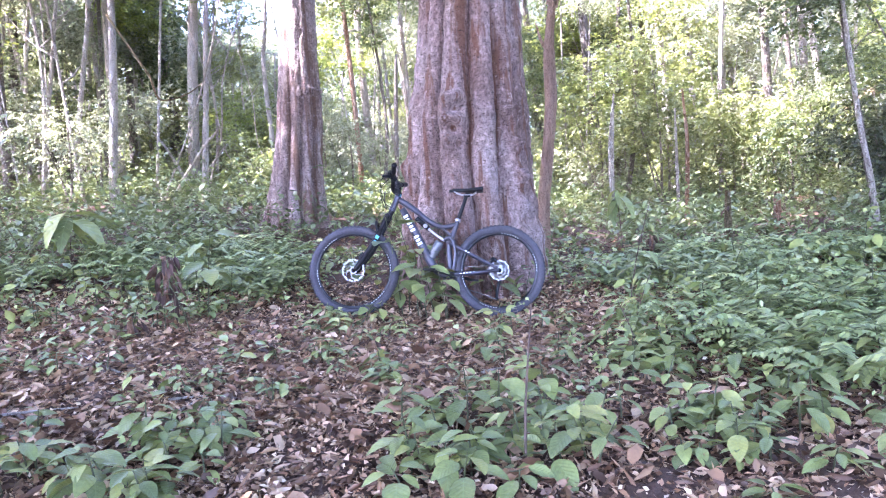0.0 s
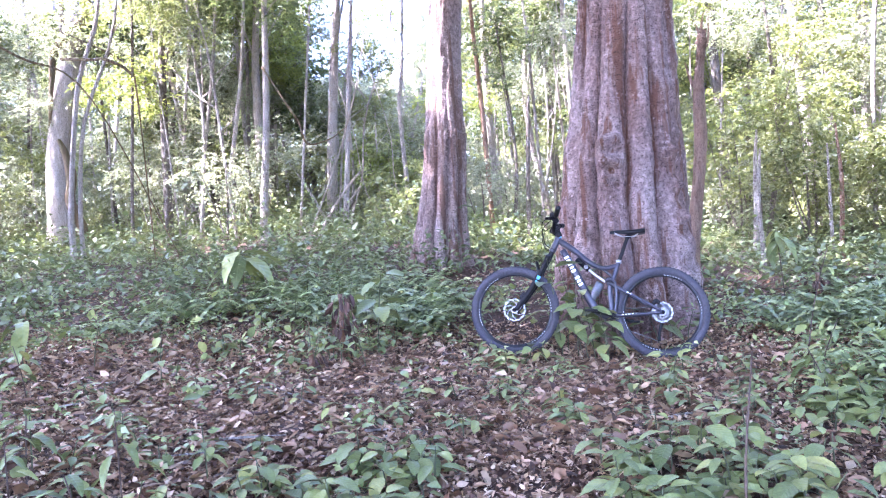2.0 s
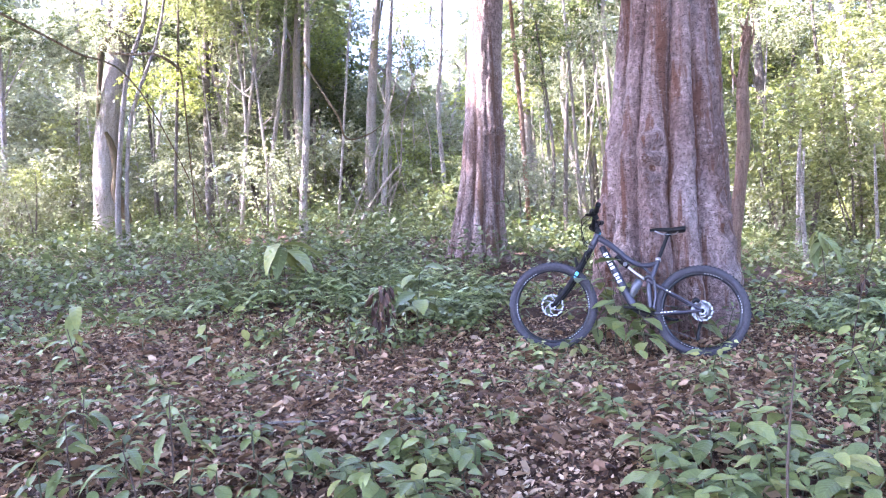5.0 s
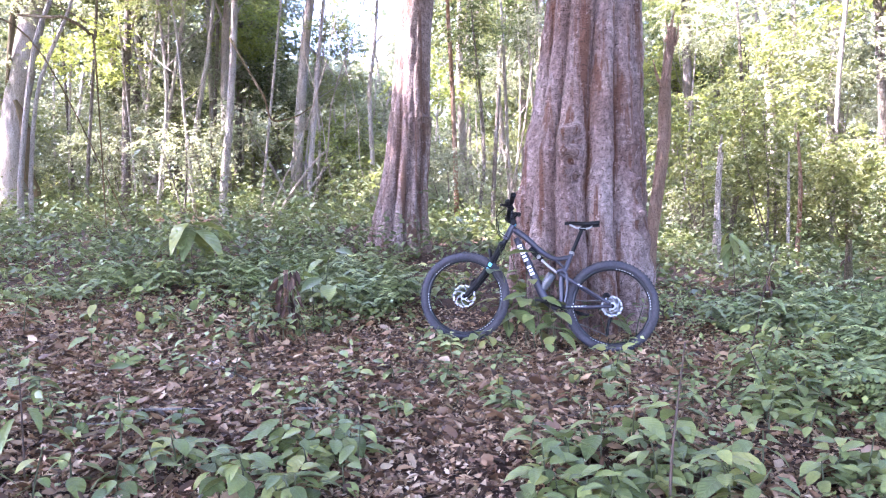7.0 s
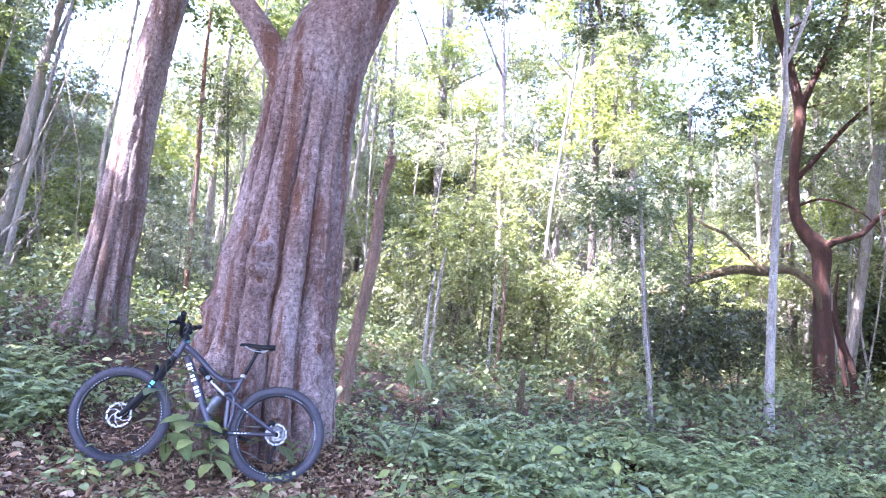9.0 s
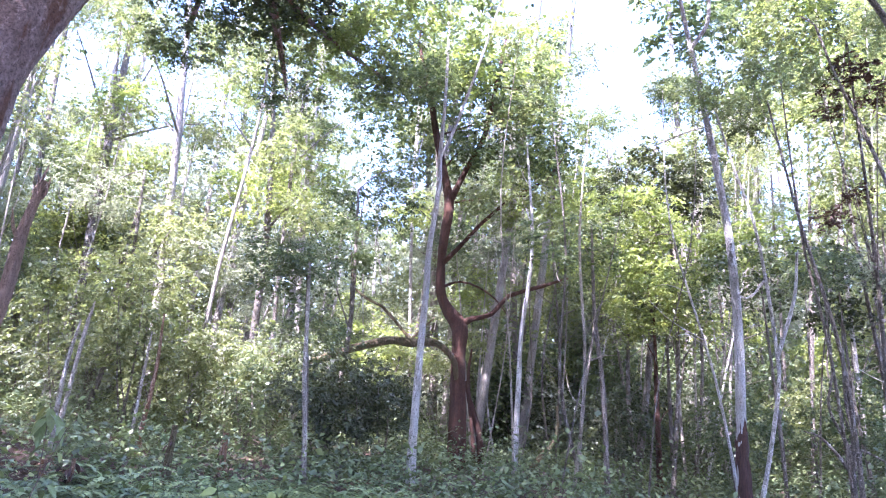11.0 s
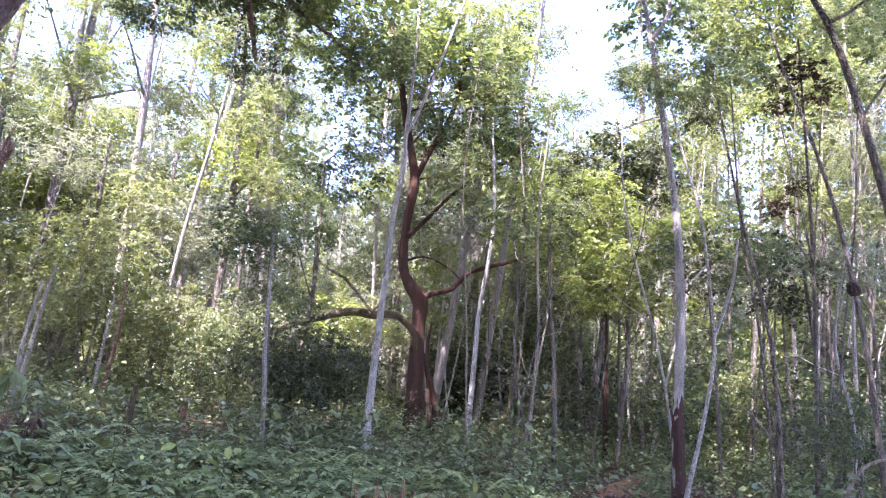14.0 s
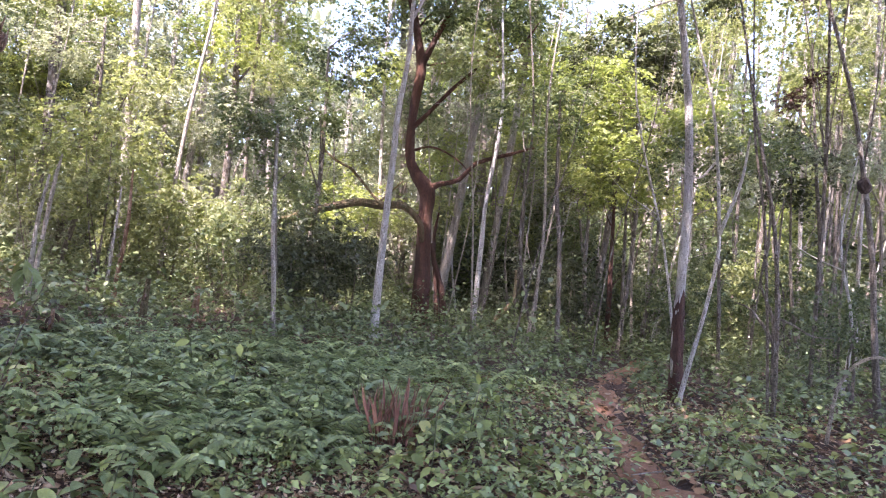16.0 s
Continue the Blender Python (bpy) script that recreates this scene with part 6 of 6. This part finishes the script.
def bicycle():
    bike = new("bicycle")
    bike.matrix_basis = pose(-0.745, 5.70, 0.365, 0, 0, -3.5) @ pose(0, 0, 0, 0, 4.2, 0) @ pose(0, 0, 0, -9, 0, 0)
    bike_wheel(bike, 0.0, 0.092, 10)
    bike_wheel(bike, 1.165, 0.082, 70)

    def bar(name, pts, radii, mat, parent=bike, label="", seg=14, rings=16):
        return part(name, tube(name, pts, radii, mat, seg, rings, 0.0), parent, label)
    # main frame
    fr = bar("frame", [(0.385, 0, 0.50), (0.47, 0, 0.35), (0.58, 0, 0.14), (0.655, 0, 0.015), (0.74, 0, -0.035), (0.79, 0, -0.035)], [0.026, 0.032, 0.034, 0.033, 0.030, 0.026], M_FRAME, label="dark grey metallic frame tube")
    bar("top_tube", [(0.36, 0, 0.575), (0.47, 0, 0.505), (0.60, 0, 0.40), (0.71, 0, 0.352), (0.825, 0, 0.372)], [0.026, 0.024, 0.021, 0.020, 0.019], M_FRAME, fr)
    bar("head_tube", [(0.352, 0, 0.605), (0.325, 0, 0.545), (0.298, 0, 0.485)], [0.027, 0.026, 0.029], M_FRAME, fr)
    bar("seat_tube", [(0.833, 0, 0.405), (0.805, 0, 0.31), (0.765, 0, 0.20), (0.775, 0, 0.06), (0.785, 0, -0.035)], [0.019, 0.019, 0.021, 0.022, 0.028], M_FRAME, fr)
    bar("brace", [(0.70, 0, 0.355), (0.76, 0, 0.30), (0.795, 0, 0.28)], [0.012, 0.011, 0.011], M_FRAME, fr)
    # swingarm, both sides
    for w in (-0.042, 0.042):
        bar("seat_stay", [(0.745, w * 0.7, 0.235), (0.87, w, 0.165), (1.02, w * 1.3, 0.085), (1.15, w * 1.45, 0.012)], [0.015, 0.014, 0.012, 0.014], M_FRAME, fr)
        bar("chain_stay", [(0.80, w * 0.8, -0.03), (0.92, w, -0.025), (1.05, w * 1.3, -0.012), (1.16, w * 1.45, 0.0)], [0.019, 0.015, 0.013, 0.014], M_FRAME, fr)
        bar("rocker", [(0.725, w * 0.8, 0.245), (0.765, w * 0.9, 0.26), (0.80, w * 0.8, 0.225)], [0.012, 0.017, 0.012], M_FRAME, fr)
        bar("strut", [(0.80, w, 0.24), (0.815, w, 0.12), (0.80, w * 0.9, -0.01)], [0.012, 0.010, 0.013], M_FRAME, fr)
    # white block marks along the down tube and the stays
    dt = Vector((0.11, 0, -0.21)).normalized()
    items = []
    for k in range(9):
        if k == 5:
            continue
        c = Vector((0.418, -0.0335, 0.435)) + dt * (0.031 * k)
        items.append((tuple(c), (0.021, 0.004, 0.034 if k % 2 else 0.038), 62))
    part("decal", blocks("decal", items, M_DECAL), fr, "row of white lettering-like blocks")["kind"] = "stuff"
    part("decal", blocks("decal", [((0.90 + 0.022 * k, -0.0585, 0.152 - 0.0128 * k), (0.016, 0.003, 0.010), 28) for k in range(6)], M_DECAL), fr, "small white marks on the stay")["kind"] = "stuff"
    part("decal", blocks("decal", [((0.86 + 0.026 * k, -0.056, -0.026 + 0.003 * k), (0.018, 0.003, 0.008), -4) for k in range(5)], M_DECAL), fr, "small white marks on the stay")["kind"] = "stuff"
    # shock
    sh = bar("shock", [(0.50, 0, 0.425), (0.56, 0, 0.372), (0.60, 0, 0.338)], [0.021, 0.022, 0.020], M_BLACK, label="black rear shock with steel shaft")
    bar("shaft", [(0.59, 0, 0.346), (0.66, 0, 0.287), (0.73, 0, 0.240)], [0.011, 0.011, 0.012], M_STEEL, sh)
    part("knob", lathe("knob", [(0, -0.03), (0.016, -0.03), (0.018, 0.0), (0.016, 0.03), (0, 0.03)], M_STEEL, 16), sh, "", pose(0.575, -0.012, 0.358))
    # fork
    fk = bar("fork", [(0.325, 0, 0.545), (0.29, 0, 0.465), (0.268, 0, 0.425)], [0.020, 0.022, 0.026], M_BLACK, label="black suspension fork with blue marks")
    for w in (-0.066, 0.066):
        bar("stanchion", [(0.275, w, 0.445), (0.24, w, 0.370), (0.205, w, 0.295)], [0.022, 0.0175, 0.0175], M_BLACK, fk)
        bar("lower_leg", [(0.215, w, 0.315), (0.16, w, 0.21), (0.08, w, 0.09), (0.015, w, 0.0)], [0.023, 0.024, 0.022, 0.018], M_BLACK, fk)
        part("decal", blocks("decal", [((0.195, w - 0.0245, 0.262), (0.030, 0.003, 0.030), 30), ((0.180, w - 0.0245, 0.232), (0.022, 0.003, 0.012), 30)], M_BLUE), fk, "pale blue fork mark")["kind"] = "stuff"
    bar("crown", [(0.272, -0.078, 0.432), (0.268, 0, 0.438), (0.272, 0.078, 0.432)], [0.022, 0.024, 0.022], M_BLACK, fk)
    bar("arch", [(0.200, -0.066, 0.30), (0.178, -0.03, 0.385), (0.178, 0.03, 0.385), (0.200, 0.066, 0.30)], [0.013, 0.012, 0.012, 0.013], M_BLACK, fk)
    bar("caliper", [(0.075, -0.058, 0.065), (0.060, -0.058, 0.105), (0.085, -0.058, 0.14)], [0.016, 0.019, 0.013], M_BLACK, fk)
    # cockpit
    st = bar("stem", [(0.355, 0, 0.612), (0.345, 0, 0.640), (0.318, 0, 0.652)], [0.027, 0.028, 0.025], M_BLACK, label="black stem with blue spacers")
    part("spacer", lathe("spacer", [(0.02, -0.012), (0.024, -0.012), (0.024, 0.012), (0.02, 0.012)], M_BLUE, 24), st, "blue ring", pose(0.353, 0, 0.618, 62, 0, 0))
    hb = bar("handlebar", [(0.365, -0.375, 0.775), (0.335, -0.20, 0.735), (0.315, -0.06, 0.660), (0.315, 0.06, 0.660), (0.335, 0.20, 0.735), (0.365, 0.375, 0.775)], [0.014, 0.015, 0.018, 0.018, 0.015, 0.014], M_BLACK, rings=40)
    for sgn in (-1, 1):
        bar("grip", [(0.366, 0.380 * sgn, 0.776), (0.355, 0.31 * sgn, 0.762), (0.344, 0.25 * sgn, 0.748)], [0.021, 0.019, 0.022], M_BLACK, hb)
        bar("brake_lever", [(0.335, 0.20 * sgn, 0.735), (0.290, 0.225 * sgn, 0.725), (0.268, 0.29 * sgn, 0.712), (0.280, 0.335 * sgn, 0.705)], [0.016, 0.013, 0.010, 0.008], M_BLACK, hb)
        bar("lever_body", [(0.332, 0.16 * sgn, 0.735), (0.312, 0.195 * sgn, 0.755), (0.325, 0.23 * sgn, 0.750)], [0.014, 0.024, 0.016], M_BLACK, hb)
    bar("lever_clamp", [(0.352, -0.17, 0.70), (0.325, -0.185, 0.735), (0.305, -0.205, 0.775)], [0.018, 0.026, 0.014], M_BLACK, hb)
    bar("shifter", [(0.345, 0.16, 0.70), (0.32, 0.19, 0.70), (0.30, 0.225, 0.69)], [0.016, 0.022, 0.012], M_BLACK, hb)
    for k, (w, z) in enumerate(((-0.19, 0.69), (0.19, 0.69), (-0.17, 0.67))):
        bar("cable", [(0.30, w, z + 0.05), (0.225, w * 0.7, 0.70 - 0.03 * k), (0.245, w * 0.2, 0.55 - 0.02 * k), (0.32, 0.03 * (k - 1), 0.50)], [0.003, 0.003, 0.003], M_BLACK, hb, seg=6, rings=20)
    # saddle and post
    bar("seat_post", [(0.828, 0, 0.385), (0.862, 0, 0.48), (0.905, 0, 0.605)], [0.0155, 0.0155, 0.014], M_BLACK, label="black dropper seat post")
    part("collar", lathe("collar", [(0.015, -0.012), (0.022, -0.012), (0.022, 0.012), (0.015, 0.012)], M_STEEL, 20), bike, "steel seat clamp", pose(0.834, 0, 0.402, 72, 0, 0))
    sd = part("saddle", saddle_mesh(), bike, "black saddle with pale edging")
    for w in (-0.022, 0.022):
        bar("rail", [(0.80, w * 0.6, 0.640), (0.87, w, 0.612), (0.95, w, 0.612), (1.00, w * 1.3, 0.645)], [0.0035, 0.0035, 0.0035], M_STEEL, sd, seg=6)
    bar("clamp", [(0.885, 0, 0.600), (0.910, 0, 0.612), (0.935, 0, 0.606)], [0.014, 0.018, 0.014], M_BLACK, sd)
    # bottle
    bt = part("bottle", lathe("bottle", [(0, -0.075), (0.033, -0.075), (0.036, -0.06), (0.036, 0.03), (0.028, 0.04), (0.036, 0.055), (0.022, 0.075), (0.010, 0.085), (0, 0.09)], plain("bottle_grey", (0.12, 0.125, 0.14), 0.3, 0.3), 24), bike, "silvery grey bottle in the frame", pose(0.655, 0, 0.165, 0, -62, 0) @ pose(0, 0, 0, 0, 0, 90))
    # drive
    cr = part("chainring", lathe("chainring", [(0.060, 0.040), (0.075, 0.040), (0.075, 0.043), (0.060, 0.043)], M_CHAIN, 48), bike, "", pose(0.785, 0, -0.035))
    part("axle", lathe("axle", [(0, -0.06), (0.022, -0.06), (0.024, 0), (0.022, 0.06), (0, 0.06)], M_BLACK, 20), cr)
    bar("crank", [(0.785, -0.068, -0.035), (0.71, -0.072, -0.02), (0.618, -0.078, 0.0)], [0.017, 0.013, 0.013], M_BLACK)
    bar("crank", [(0.785, 0.068, -0.035), (0.86, 0.072, -0.05), (0.952, 0.078, -0.07)], [0.017, 0.013, 0.013], M_BLACK)
    for x, z, w in ((0.618, 0.0, -0.128), (0.952, -0.07, 0.128)):
        part("pedal", blocks("pedal", [((x, w, z), (0.095, 0.012, 0.014), 0), ((x - 0.042, w, z), (0.012, 0.09, 0.014), 0), ((x + 0.042, w, z), (0.012, 0.09, 0.014), 0), ((x, w - 0.038, z), (0.095, 0.010, 0.014), 0), ((x, w + 0.038, z), (0.095, 0.010, 0.014), 0)], M_BLACK), bike, "flat black pedal")
    cs = part("cassette", lathe("cassette", [(0.02, 0.03), (0.078, 0.03), (0.072, 0.036), (0.055, 0.046), (0.04, 0.058), (0.02, 0.06)], M_CHAIN, 48), bike, "grey steel sprockets", pose(1.165, 0, 0))
    bar("derailleur", [(1.175, 0.06, -0.03), (1.165, 0.075, -0.09), (1.15, 0.075, -0.15), (1.145, 0.075, -0.225)], [0.016, 0.014, 0.011, 0.013], M_BLACK)
    bar("chain", [(0.785, 0.042, 0.040), (0.97, 0.045, 0.035), (1.165, 0.046, 0.06)], [0.004, 0.004, 0.004], M_CHAIN, seg=6)
    bar("chain", [(0.785, 0.042, -0.110), (0.97, 0.055, -0.165), (1.14, 0.07, -0.225)], [0.004, 0.004, 0.004], M_CHAIN, seg=6)
    bar("caliper", [(1.09, -0.05, 0.055), (1.115, -0.052, 0.085), (1.145, -0.05, 0.07)], [0.014, 0.018, 0.013], M_BLACK)
    tagged(bike, "dark grey full-suspension mountain bike leaning against the big tree", "bicycle")


def saddle_mesh():
    verts, faces = [], []
    n, k = 16, 11
    for i in range(n + 1):
        u = i / n
        x = 0.765 + 0.275 * u
        half = 0.018 + 0.006 * u + 0.046 / (1 + math.exp(-(u - 0.62) * 13))
        if u > 0.93:
            half *= 1 - ((u - 0.93) / 0.07) ** 2 * 0.35
        if u < 0.06:
            half *= 0.6 + 0.4 * u / 0.06
        top = 0.664 + 0.016 * max(0.0, (u - 0.55) / 0.45) ** 1.5 - 0.010 * max(0.0, (0.3 - u) / 0.3) ** 2
        thick = 0.018 + 0.020 * u
        for j in range(k):
            a = math.pi * j / (k - 1)
            verts.append((x, -math.cos(a) * half, top - thick + thick * math.sin(a) ** 0.6))
        for j in range(3):
            verts.append((x, half * (1 - j) * 0.8, top - thick - 0.004))
    m = k + 3
    for i in range(n):
        for j in range(m):
            faces.append((i * m + j, i * m + (j + 1) % m, (i + 1) * m + (j + 1) % m, (i + 1) * m + j))
    faces += [tuple(range(m)), tuple(reversed(range(n * m, (n + 1) * m)))]
    return mesh_from("saddle", verts, faces, M_BLACK, True)


bicycle()
